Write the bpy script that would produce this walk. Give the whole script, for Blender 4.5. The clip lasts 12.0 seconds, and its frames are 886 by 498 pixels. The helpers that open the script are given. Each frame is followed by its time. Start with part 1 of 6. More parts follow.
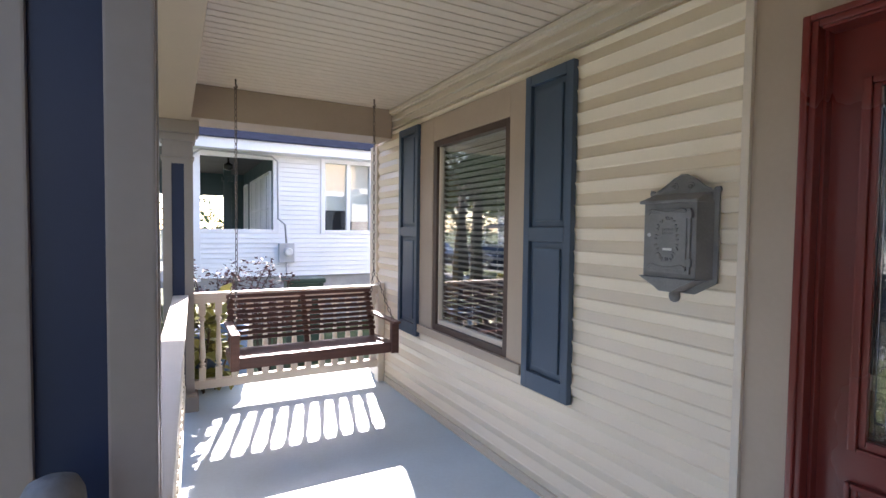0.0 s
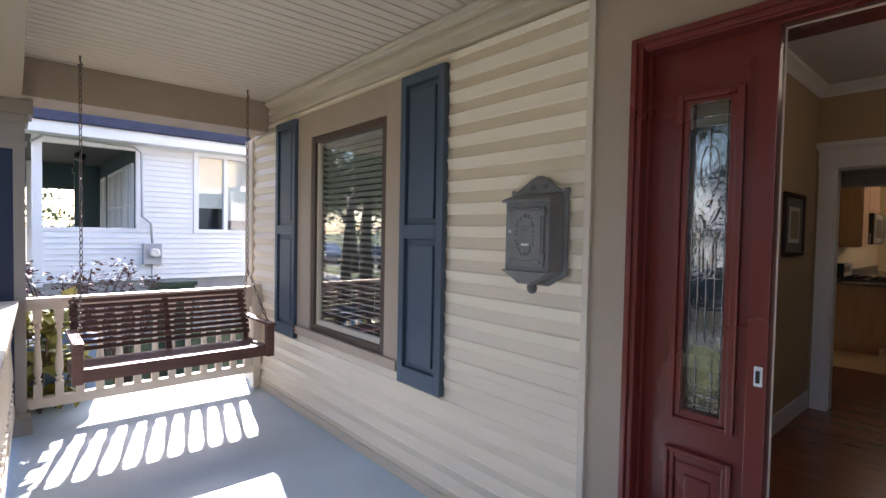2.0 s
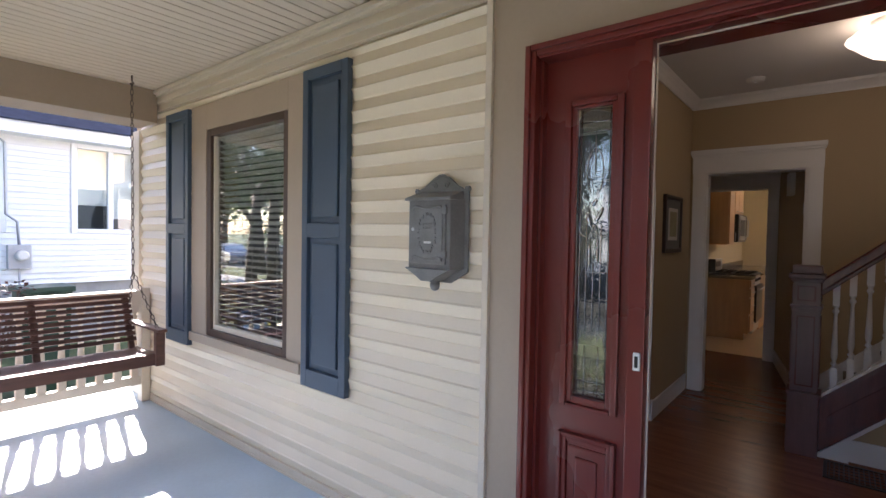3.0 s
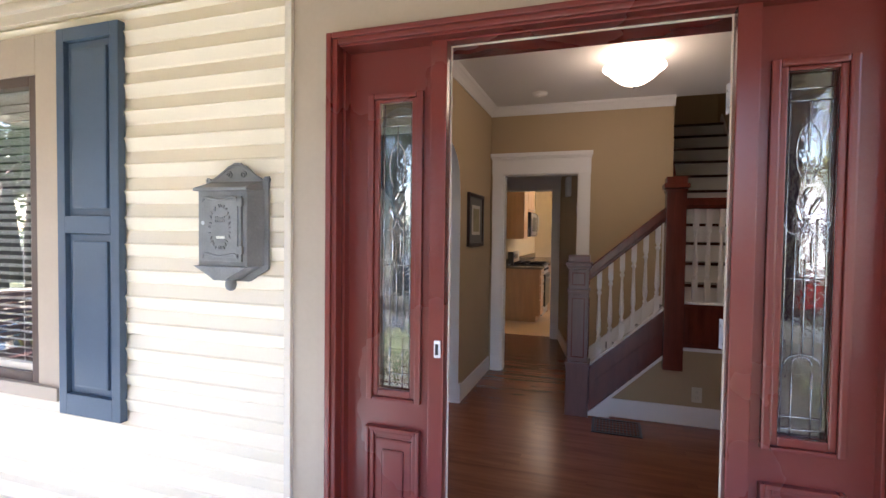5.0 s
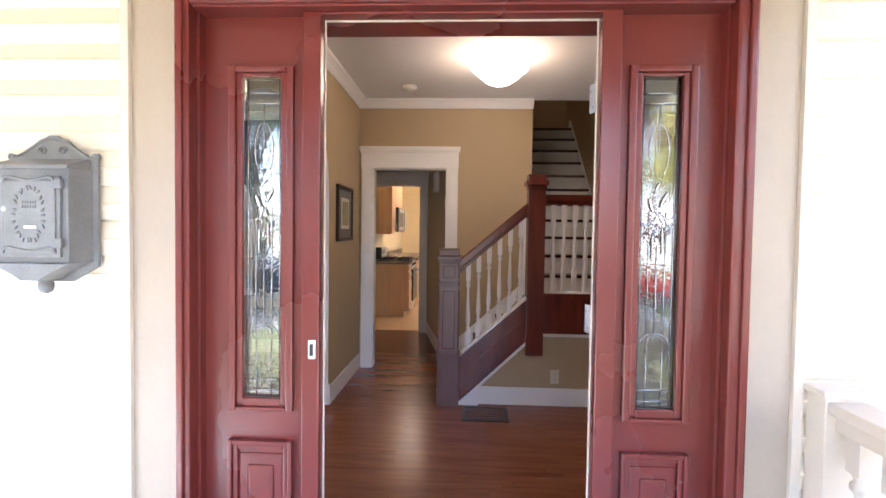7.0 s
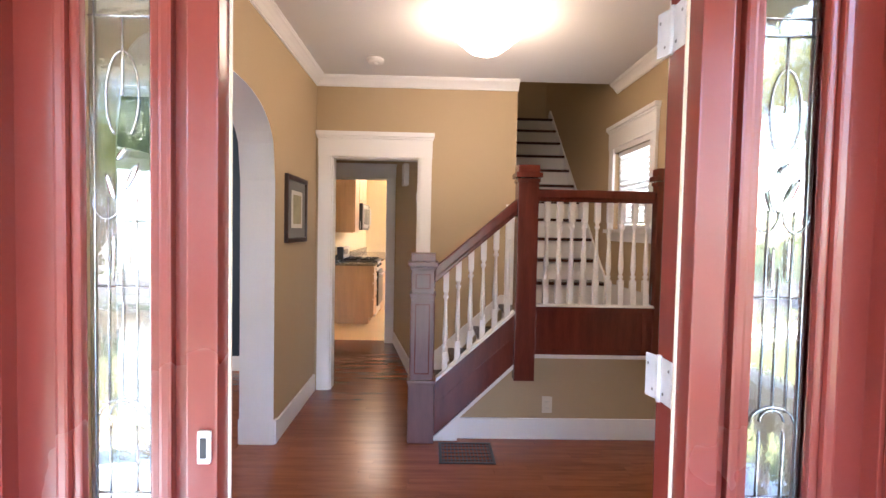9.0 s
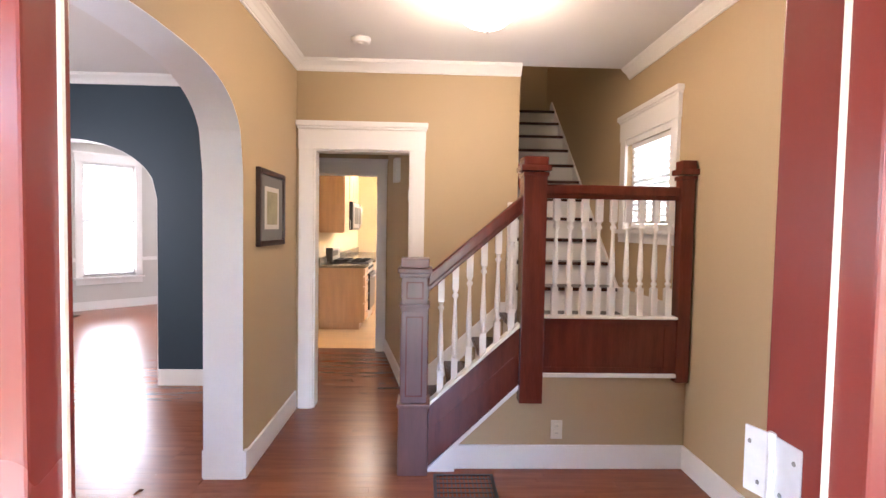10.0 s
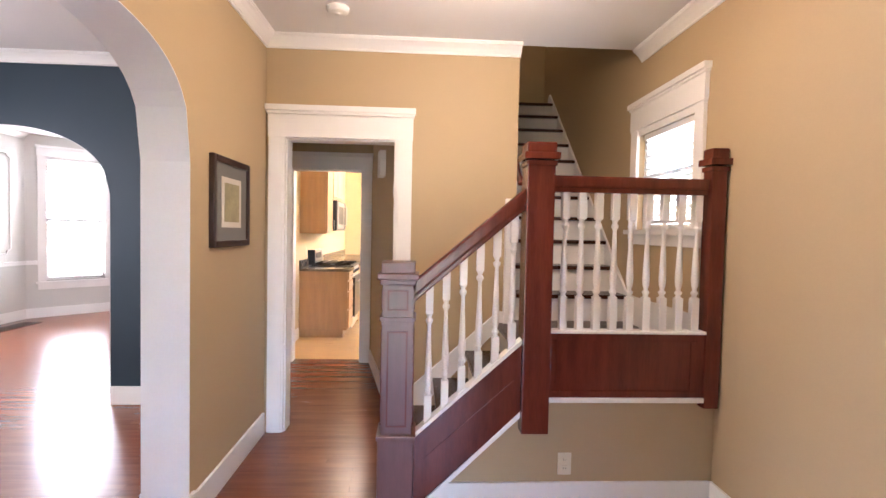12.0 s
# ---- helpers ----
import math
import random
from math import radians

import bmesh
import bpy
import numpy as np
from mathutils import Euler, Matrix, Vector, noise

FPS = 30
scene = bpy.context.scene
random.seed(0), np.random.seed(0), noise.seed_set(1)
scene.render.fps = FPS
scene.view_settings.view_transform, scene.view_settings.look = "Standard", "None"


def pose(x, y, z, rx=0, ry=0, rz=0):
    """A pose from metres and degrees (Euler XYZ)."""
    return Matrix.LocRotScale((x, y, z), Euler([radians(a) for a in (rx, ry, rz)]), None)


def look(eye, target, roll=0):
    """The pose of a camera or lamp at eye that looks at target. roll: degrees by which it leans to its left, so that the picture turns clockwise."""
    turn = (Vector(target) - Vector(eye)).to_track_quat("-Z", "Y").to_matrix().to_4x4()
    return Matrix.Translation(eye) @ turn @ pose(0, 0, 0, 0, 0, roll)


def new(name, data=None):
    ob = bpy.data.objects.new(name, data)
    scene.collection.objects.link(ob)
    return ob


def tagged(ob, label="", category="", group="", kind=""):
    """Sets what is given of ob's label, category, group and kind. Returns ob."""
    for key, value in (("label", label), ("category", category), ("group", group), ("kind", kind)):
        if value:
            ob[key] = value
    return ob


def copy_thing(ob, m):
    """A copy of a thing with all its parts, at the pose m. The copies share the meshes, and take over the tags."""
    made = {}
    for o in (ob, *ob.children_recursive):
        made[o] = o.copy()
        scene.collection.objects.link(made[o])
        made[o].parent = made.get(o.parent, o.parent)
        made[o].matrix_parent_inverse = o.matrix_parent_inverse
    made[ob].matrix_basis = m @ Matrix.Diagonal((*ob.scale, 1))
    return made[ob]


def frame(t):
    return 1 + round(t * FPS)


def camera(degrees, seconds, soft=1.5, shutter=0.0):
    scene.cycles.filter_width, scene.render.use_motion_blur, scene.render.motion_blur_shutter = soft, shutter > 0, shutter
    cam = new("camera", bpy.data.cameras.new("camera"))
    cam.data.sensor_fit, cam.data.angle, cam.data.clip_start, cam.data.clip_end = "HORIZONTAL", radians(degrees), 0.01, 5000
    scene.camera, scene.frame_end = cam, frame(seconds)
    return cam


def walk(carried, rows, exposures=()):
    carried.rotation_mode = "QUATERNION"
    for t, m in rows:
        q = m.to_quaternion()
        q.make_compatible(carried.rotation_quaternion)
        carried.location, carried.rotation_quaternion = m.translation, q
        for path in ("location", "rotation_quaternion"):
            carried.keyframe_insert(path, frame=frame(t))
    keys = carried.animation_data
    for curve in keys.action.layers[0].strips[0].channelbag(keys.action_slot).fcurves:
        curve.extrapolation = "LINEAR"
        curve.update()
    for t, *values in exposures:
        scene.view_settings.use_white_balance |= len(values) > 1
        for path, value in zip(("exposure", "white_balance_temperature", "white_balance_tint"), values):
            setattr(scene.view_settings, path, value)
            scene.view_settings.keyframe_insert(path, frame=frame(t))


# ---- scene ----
cam = camera(84.0, 12.0)
PATH = [
    (0, (0.184, -0.099, 1.465), (1.14, 1.656, 1.387), 0.7),
    (0.5, (0.201, -0.114, 1.46), (1.168, 1.635, 1.385), 0.9),
    (1, (0.209, -0.137, 1.453), (1.263, 1.562, 1.382), 1.1),
    (1.5, (0.227, -0.154, 1.454), (1.408, 1.459, 1.383), 1.0),
    (2, (0.25, -0.166, 1.441), (1.565, 1.339, 1.377), 1.1),
    (2.5, (0.268, -0.184, 1.44), (1.708, 1.203, 1.379), 1.0),
    (3, (0.286, -0.199, 1.433), (1.842, 1.056, 1.375), 1.0),
    (3.5, (0.302, -0.224, 1.433), (1.962, 0.889, 1.375), 0.9),
    (5.5, (0.373, -0.238, 1.417), (2.314, 0.24, 1.355), 0.7),
    (6, (0.392, -0.221, 1.414), (2.362, 0.12, 1.349), 0.7),
    (6.5, (0.403, -0.205, 1.409), (2.391, 0.001, 1.344), 0.7),
    (7, (0.425, -0.172, 1.4), (2.421, -0.077, 1.333), 0.8),
    (7.5, (0.48, -0.13, 1.396), (2.479, -0.113, 1.324), 0.8),
    (9.5, (1.332, -0.087, 1.437), (3.329, -0.141, 1.357), 1.1),
    (10, (1.52, -0.101, 1.444), (3.517, -0.167, 1.361), 1.0),
    (10.5, (1.697, -0.117, 1.456), (3.694, -0.194, 1.379), 1.1),
    (11, (1.817, -0.117, 1.452), (3.814, -0.204, 1.377), 1.1),
    (11.5, (1.902, -0.117, 1.439), (3.898, -0.212, 1.364), 1.2),
    (12, (1.969, -0.128, 1.424), (3.965, -0.23, 1.352), 1.2),
]
WB = (6300, 23)   # white balance and tint of the whole clip
EXPOSURES = [(t, e, *WB) for t, e in ((0.0, 2.05), (2.5, 2.0), (3.0, 2.36), (3.5, 2.8), (5.5, 3.85), (6.5, 4.34), (7.5, 4.62), (9.5, 5.42), (10.5, 5.62), (12.0, 5.64))]
walk(cam, [(t, look(eye, target, roll)) for t, eye, target, roll in PATH], EXPOSURES)

# ---- light ----
SUN = Vector((0.255, 1.0, 0.70)).normalized()   # towards the sun
world = bpy.data.worlds.new("sky")
scene.world = world
world.use_nodes = True
wn = world.node_tree.nodes
sky = wn.new("ShaderNodeTexSky")
sky.sky_type, sky.sun_disc = "NISHITA", False
sky.sun_elevation = math.asin(SUN.z)
sky.sun_rotation = math.atan2(SUN.x, SUN.y)
world.node_tree.links.new(sky.outputs[0], wn["Background"].inputs[0])
wn["Background"].inputs[1].default_value = 0.15
sun = new("sun", bpy.data.lights.new("sun", "SUN"))
sun.data.energy, sun.data.angle, sun.data.color = 5.0, radians(0.53), (1.0, 0.94, 0.86)
sun.matrix_world = look((0, 0, 30), Vector((0, 0, 30)) - SUN)


def lamp(name, kind, energy, colour, place, size=0.1, aim=None, size_y=None):
    ob = new(name, bpy.data.lights.new(name, kind))
    ob.data.energy, ob.data.color = energy, colour
    if kind == "AREA":
        ob.data.size = size
        if size_y:
            ob.data.shape, ob.data.size_y = "RECTANGLE", size_y
    else:
        ob.data.shadow_soft_size = size
    ob.matrix_world = look(place, aim) if aim else Matrix.Translation(place)
    return ob


lamp("hall_bulb", "POINT", 0.74, (1.0, 0.78, 0.53), (4.16, -0.40, 2.52), 0.12)
lamp("kitchen_bulb", "POINT", 0.85, (1.0, 0.84, 0.62), (9.25, 0.80, 2.42), 0.10)
lamp("upstairs_bulb", "POINT", 0.22, (1.0, 0.80, 0.55), (7.3, -1.0, 4.7), 0.10)
lamp("stair_window_light", "AREA", 0.38, (0.92, 0.96, 1.0), (5.05, -1.92, 1.80), 0.70, (5.05, 0, 1.5), 0.66)
lamp("bay_window_light", "AREA", 4.4, (0.92, 0.96, 1.0), (10.02, 5.27, 1.48), 0.7, (7.0, 2.06, 1.0), 1.75)
# two added fill lamps, in front of drawn shades, brighten the side rooms
lamp("dining_window_light", "AREA", 3.3, (0.92, 0.96, 1.0), (7.45, 5.70, 1.45), 1.0, (7.45, 3.0, 0.9), 1.5)
lamp("living_window_light", "AREA", 3.3, (0.92, 0.96, 1.0), (4.2, 4.33, 1.45), 1.1, (4.2, 3.0, 0.9), 1.4)

# ---- materials ----


def material(name, colour, rough=0.6, metal=0.0, vary=0.12, scale=3.0, fine=60.0, bump=0.12, spec=0.5, wave=None, second=None, objvary=0.0, depth=0.002):
    """A painted or natural surface: tone drifts at a large scale, grain and relief at a fine one. wave: (axis, bands a metre, share) of wood grain."""
    m = bpy.data.materials.new(name)
    m.use_nodes = True
    n, l = m.node_tree.nodes, m.node_tree.links
    b = n["Principled BSDF"]
    b.inputs["Metallic"].default_value = metal
    b.inputs["Specular IOR Level"].default_value = spec
    co = n.new("ShaderNodeTexCoord")
    big, small = n.new("ShaderNodeTexNoise"), n.new("ShaderNodeTexNoise")
    big.inputs["Scale"].default_value, big.inputs["Detail"].default_value = scale, 5
    small.inputs["Scale"].default_value, small.inputs["Detail"].default_value = fine, 4
    src = co.outputs["Object"]
    if wave:
        mp = n.new("ShaderNodeMapping")
        mp.inputs["Scale"].default_value = wave
        l.new(src, mp.inputs[0])
        src = mp.outputs[0]
    if objvary:
        oi = n.new("ShaderNodeObjectInfo")
        add = n.new("ShaderNodeVectorMath")
        add.operation = "ADD"
        sc = n.new("ShaderNodeVectorMath")
        sc.operation = "SCALE"
        sc.inputs["Scale"].default_value = 37.0
        l.new(oi.outputs["Random"], sc.inputs[0])
        l.new(src, add.inputs[0])
        l.new(sc.outputs[0], add.inputs[1])
        src = add.outputs[0]
    l.new(src, big.inputs["Vector"])
    l.new(src, small.inputs["Vector"])
    mix = n.new("ShaderNodeMath")
    mix.operation = "MULTIPLY_ADD"
    l.new(small.outputs[0], mix.inputs[0])
    mix.inputs[1].default_value = 0.45
    l.new(big.outputs[0], mix.inputs[2])
    last = mix.outputs[0]
    if objvary:
        ad = n.new("ShaderNodeMath")
        ad.operation = "MULTIPLY_ADD"
        l.new(oi.outputs["Random"], ad.inputs[0])
        ad.inputs[1].default_value = objvary
        l.new(last, ad.inputs[2])
        last = ad.outputs[0]
    ramp = n.new("ShaderNodeValToRGB")
    lo = second or [c * (1 - vary) for c in colour]
    hi = [min(1.0, c * (1 + vary * 0.6)) for c in colour]
    ramp.color_ramp.elements[0].position, ramp.color_ramp.elements[0].color = 0.42, (*lo, 1)
    ramp.color_ramp.elements[1].position, ramp.color_ramp.elements[1].color = 1.02 + 0.5 * objvary, (*hi, 1)
    l.new(last, ramp.inputs[0])
    l.new(ramp.outputs[0], b.inputs["Base Color"])
    rr = n.new("ShaderNodeMapRange")
    rr.inputs["To Min"].default_value, rr.inputs["To Max"].default_value = rough * 0.82, min(1, rough * 1.18)
    l.new(big.outputs[0], rr.inputs[0])
    l.new(rr.outputs[0], b.inputs["Roughness"])
    bp = n.new("ShaderNodeBump")
    bp.inputs["Strength"].default_value, bp.inputs["Distance"].default_value = bump, depth
    l.new(small.outputs[0], bp.inputs["Height"])
    l.new(bp.outputs[0], b.inputs["Normal"])
    return m


def glass_material(name, wavy=0.0, tint=(0.95, 0.98, 0.97), base=0.10):
    m = bpy.data.materials.new(name)
    m.use_nodes = True
    n, l = m.node_tree.nodes, m.node_tree.links
    n.remove(n["Principled BSDF"])
    out = n["Material Output"]
    tr, gl, mx, fr = n.new("ShaderNodeBsdfTransparent"), n.new("ShaderNodeBsdfGlossy"), n.new("ShaderNodeMixShader"), n.new("ShaderNodeLayerWeight")
    tr.inputs[0].default_value = (*tint, 1)
    gl.inputs["Roughness"].default_value = 0.0
    fr.inputs["Blend"].default_value = 0.22
    mr = n.new("ShaderNodeMapRange")
    mr.inputs["To Min"].default_value, mr.inputs["To Max"].default_value = base, 1.0
    l.new(fr.outputs["Facing"], mr.inputs[0])
    l.new(mr.outputs[0], mx.inputs[0])
    l.new(tr.outputs[0], mx.inputs[1])
    l.new(gl.outputs[0], mx.inputs[2])
    l.new(mx.outputs[0], out.inputs[0])
    if wavy:
        co, nz, bp = n.new("ShaderNodeTexCoord"), n.new("ShaderNodeTexNoise"), n.new("ShaderNodeBump")
        nz.inputs["Scale"].default_value = 55.0
        l.new(co.outputs["Object"], nz.inputs["Vector"])
        bp.inputs["Strength"].default_value, bp.inputs["Distance"].default_value = wavy, 0.01
        l.new(nz.outputs[0], bp.inputs["Height"])
        l.new(bp.outputs[0], gl.inputs["Normal"])
    return m


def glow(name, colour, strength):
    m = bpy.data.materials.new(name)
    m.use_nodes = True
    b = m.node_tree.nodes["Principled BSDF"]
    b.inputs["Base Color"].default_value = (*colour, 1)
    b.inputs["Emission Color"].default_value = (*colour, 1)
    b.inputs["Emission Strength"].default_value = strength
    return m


M = {
    "siding": material("cream_vinyl_siding", (0.78, 0.665, 0.505), 0.45, vary=0.05, scale=2, fine=90, bump=0.10),
    "white_siding": material("white_vinyl_siding", (0.86, 0.86, 0.85), 0.5, vary=0.05, scale=2),
    # tan trim paint darkened and greyed: the posts' shade is in this colour
    "tan_shaded": material("taupe_post_paint", (0.30, 0.255, 0.22), 0.5, vary=0.08, scale=3, fine=50),
    "tan": material("tan_trim_paint", (0.40, 0.312, 0.230), 0.5, vary=0.07, scale=3, fine=50),
    "cream": material("cream_trim_paint", (0.64, 0.55, 0.435), 0.45, vary=0.06),
    "porch_ceiling": material("cream_beadboard_paint", (0.68, 0.575, 0.455), 0.5, vary=0.06, wave=(1, 6, 1)),
    "porch_floor": material("grey_porch_paint", (0.44, 0.54, 0.60), 0.42, vary=0.12, scale=2.2, fine=40, bump=0.25),
    "blue": material("slate_blue_paint", (0.052, 0.080, 0.115), 0.38, vary=0.10, scale=4),
    "navy": material("navy_panel_paint", (0.010, 0.020, 0.056), 0.45, vary=0.10, scale=4),
    "red": material("oxblood_red_paint", (0.150, 0.022, 0.016), 0.27, vary=0.08, scale=1.1, fine=9, bump=0.02),
    "red_dark": material("cherry_stained_door", (0.19, 0.038, 0.024), 0.30, vary=0.25, wave=(6, 6, 0.6), scale=2, fine=14, bump=0.03),
    "brown_frame": material("brown_window_frame", (0.075, 0.045, 0.032), 0.45, vary=0.15),
    "blind": material("white_blind_slat", (0.78, 0.77, 0.74), 0.45, vary=0.04),
    "iron": material("grey_cast_iron", (0.205, 0.20, 0.194), 0.55, metal=0.1, vary=0.25, scale=12, fine=120, bump=0.3),
    "hallwall": material("tan_wall_paint", (0.44, 0.325, 0.185), 0.62, vary=0.05, scale=1.3, fine=140, bump=0.10),
    "white": material("white_trim_paint", (0.80, 0.78, 0.75), 0.35, vary=0.03, scale=2, bump=0.05),
    "archwhite": material("white_arch_plaster", (0.80, 0.80, 0.80), 0.6, vary=0.05, scale=3, fine=90),
    "ceiling": material("white_ceiling_paint", (0.76, 0.74, 0.71), 0.75, vary=0.03, scale=1.5, fine=120),
    "bluewall": material("dark_blue_wall_paint", (0.017, 0.037, 0.055), 0.55, vary=0.08, scale=2, fine=120),
    "greywall": material("grey_wall_paint", (0.56, 0.54, 0.50), 0.6, vary=0.04, scale=2, fine=120),
    "yellow": material("kitchen_wall_paint", (0.63, 0.52, 0.33), 0.6, vary=0.05),
    "oak": material("dark_red_oak_floor", (0.195, 0.060, 0.026), 0.25, vary=0.25, second=(0.120, 0.035, 0.015), wave=(10, 0.8, 1), scale=2.2, fine=7, bump=0.012, objvary=0.16),
    "maple": material("light_maple_floor", (0.52, 0.32, 0.13), 0.3, vary=0.15, wave=(14, 1.2, 1), scale=3, fine=30, bump=0.05, objvary=0.2),
    "mahogany": material("cherry_stained_wood", (0.125, 0.024, 0.014), 0.24, vary=0.35, second=(0.085, 0.016, 0.009), wave=(5, 5, 0.7), scale=4, fine=24, bump=0.04),
    "mahogany_grey": material("worn_cherry_newel_wood", (0.130, 0.050, 0.042), 0.3, vary=0.3, wave=(5, 5, 0.7), scale=4, fine=24, bump=0.05),
    "tread": material("dark_stained_tread", (0.05, 0.018, 0.011), 0.26, vary=0.3, wave=(2, 12, 1), scale=3),
    "swing": material("dark_brown_swing_wood", (0.115, 0.05, 0.035), 0.42, vary=0.3, wave=(1.5, 12, 12), scale=3, fine=20, bump=0.15, objvary=0.2),
    "chain": material("rusty_chain_steel", (0.16, 0.13, 0.11), 0.5, metal=0.7, vary=0.3, scale=30),
    "steel": material("satin_steel", (0.55, 0.55, 0.55), 0.32, metal=0.9, vary=0.06),
    "hinge": material("zinc_hinge_metal", (0.62, 0.62, 0.64), 0.35, metal=0.5, vary=0.1, scale=20),
    "black": material("black_enamel", (0.012, 0.012, 0.013), 0.3, vary=0.2),
    "vent": material("dark_bronze_register", (0.014, 0.009, 0.007), 0.55, metal=0.1, vary=0.2),
    "plate": material("ivory_outlet_plastic", (0.66, 0.60, 0.47), 0.35, vary=0.03),
    "paper": material("sepia_print_paper", (0.34, 0.30, 0.17), 0.7, vary=0.35, scale=9, fine=60),
    "matboard": material("grey_mat_board", (0.17, 0.165, 0.15), 0.8, vary=0.06),
    "innermat": material("cream_mat_board", (0.62, 0.58, 0.50), 0.8, vary=0.05),
    "maplewood": material("honey_maple_cabinet", (0.50, 0.30, 0.155), 0.35, vary=0.16, wave=(6, 6, 0.7), scale=3, fine=22, bump=0.04),
    "granite": material("speckled_granite", (0.20, 0.16, 0.11), 0.18, vary=0.7, scale=40, fine=160),
    "roof": material("grey_asphalt_shingle", (0.045, 0.048, 0.066), 1.0, vary=0.25, scale=6, fine=60, bump=0.5, spec=0.0),
    "stone": material("grey_foundation_stone", (0.36, 0.35, 0.33), 0.8, vary=0.2, scale=5, fine=30, bump=0.5),
    "teal": material("teal_paint", (0.035, 0.07, 0.08), 0.5, vary=0.1),
    "dark": material("dark_interior_paint", (0.04, 0.04, 0.045), 0.7, vary=0.2),
    "green_bin": material("green_bin_plastic", (0.02, 0.055, 0.035), 0.45, vary=0.12),
    "grass": material("lawn_grass", (0.085, 0.105, 0.035), 0.9, vary=0.4, scale=5, fine=60, bump=0.8, depth=0.02),
    "leaf": material("green_leaf", (0.07, 0.11, 0.022), 0.5, vary=0.4, scale=8),
    "leaf_yellow": material("yellow_green_leaf", (0.22, 0.22, 0.05), 0.5, vary=0.35, scale=8),
    "leaf_red": material("dry_reddish_leaf", (0.14, 0.06, 0.045), 0.6, vary=0.4, scale=8),
    "bark": material("tree_bark", (0.10, 0.075, 0.055), 0.9, vary=0.35, wave=(5, 5, 0.6), scale=5, fine=18, bump=0.8, depth=0.01),
    "asphalt": material("asphalt", (0.055, 0.055, 0.057), 0.9, vary=0.2, scale=2, fine=90, bump=0.5),
    "concrete": material("concrete", (0.36, 0.35, 0.33), 0.85, vary=0.15, scale=2, fine=50, bump=0.3),
    "carpaint": material("dark_car_paint", (0.02, 0.025, 0.04), 0.15, vary=0.05),
    "rubber": material("tyre_rubber", (0.02, 0.02, 0.02), 0.8, vary=0.1),
    "redcar": material("red_car_paint", (0.30, 0.03, 0.03), 0.2, vary=0.05),
    "frame_dark": material("dark_mahogany_frame", (0.030, 0.012, 0.009), 0.35, vary=0.25, scale=9),
    "jewel": material("bright_bevel_glass", (0.75, 0.78, 0.80), 0.08, metal=1.0, vary=0.1, scale=30),
    "dark_brick": material("dark_brown_brick", (0.10, 0.075, 0.06), 0.85, vary=0.3, scale=4, fine=30, bump=0.4),
    "tub": material("faded_blue_plastic", (0.10, 0.16, 0.26), 0.5, vary=0.1),
    "glass": glass_material("window_glass"),
    "leaded": glass_material("bevelled_glass", 0.035, (0.70, 0.76, 0.73), 0.21),
    "came": material("lead_came", (0.50, 0.51, 0.50), 0.25, metal=0.85, vary=0.15),
    "lamp_glass": glow("alabaster_glass_shade", (1.0, 0.86, 0.68), 0.40),
    "daylight_glow": glow("hazy_daylight", (0.95, 0.97, 1.0), 0.35),
    "plastic": material("white_plastic", (0.74, 0.72, 0.68), 0.4, vary=0.03),
    "meter": material("grey_meter_metal", (0.45, 0.46, 0.47), 0.5, metal=0.3, vary=0.1),
}

for key in ("oak", "maple"):
    jm = M[key].copy()
    jm.name = M[key].name + "_joined"
    jn, jl = jm.node_tree.nodes, jm.node_tree.links
    geo = jn.new("ShaderNodeNewGeometry")
    for node in list(jn):
        if node.bl_idname == "ShaderNodeObjectInfo":
            for link in list(node.outputs["Random"].links):
                jl.new(geo.outputs["Random Per Island"], link.to_socket)
    M[key + "_joined"] = jm

# ---- mesh helpers ----


def box(bm, x0, x1, y0, y1, z0, z1, bevel=0.0):
    r = bmesh.ops.create_cube(bm, size=1.0, matrix=Matrix.LocRotScale(((x0 + x1) / 2, (y0 + y1) / 2, (z0 + z1) / 2), None, (abs(x1 - x0), abs(y1 - y0), abs(z1 - z0))))
    if bevel:
        edges = list({e for v in r["verts"] for e in v.link_edges})
        bmesh.ops.bevel(bm, geom=edges, offset=bevel, segments=2, profile=0.7, affect="EDGES")
    return bm


def slab(x0, x1, y0, y1, z0, z1, bevel=0.0):
    return box(bmesh.new(), x0, x1, y0, y1, z0, z1, bevel)


def boxes(rows, bevel=0.0):
    bm = bmesh.new()
    for r in rows:
        box(bm, *r, bevel)
    return bm


def lathe(profile, steps=20, at=(0, 0, 0)):
    """A turned solid from (radius, height) pairs, bottom to top."""
    bm = bmesh.new()
    rings = []
    for r, z in profile:
        rings.append([bm.verts.new((at[0] + r * math.cos(2 * math.pi * i / steps), at[1] + r * math.sin(2 * math.pi * i / steps), at[2] + z)) for i in range(steps)])
    for a, b in zip(rings, rings[1:]):
        for i in range(steps):
            f = bm.faces.new((a[i], a[(i + 1) % steps], b[(i + 1) % steps], b[i]))
            f.smooth = True
    bm.faces.new(reversed(rings[0]))
    bm.faces.new(rings[-1])
    return bm


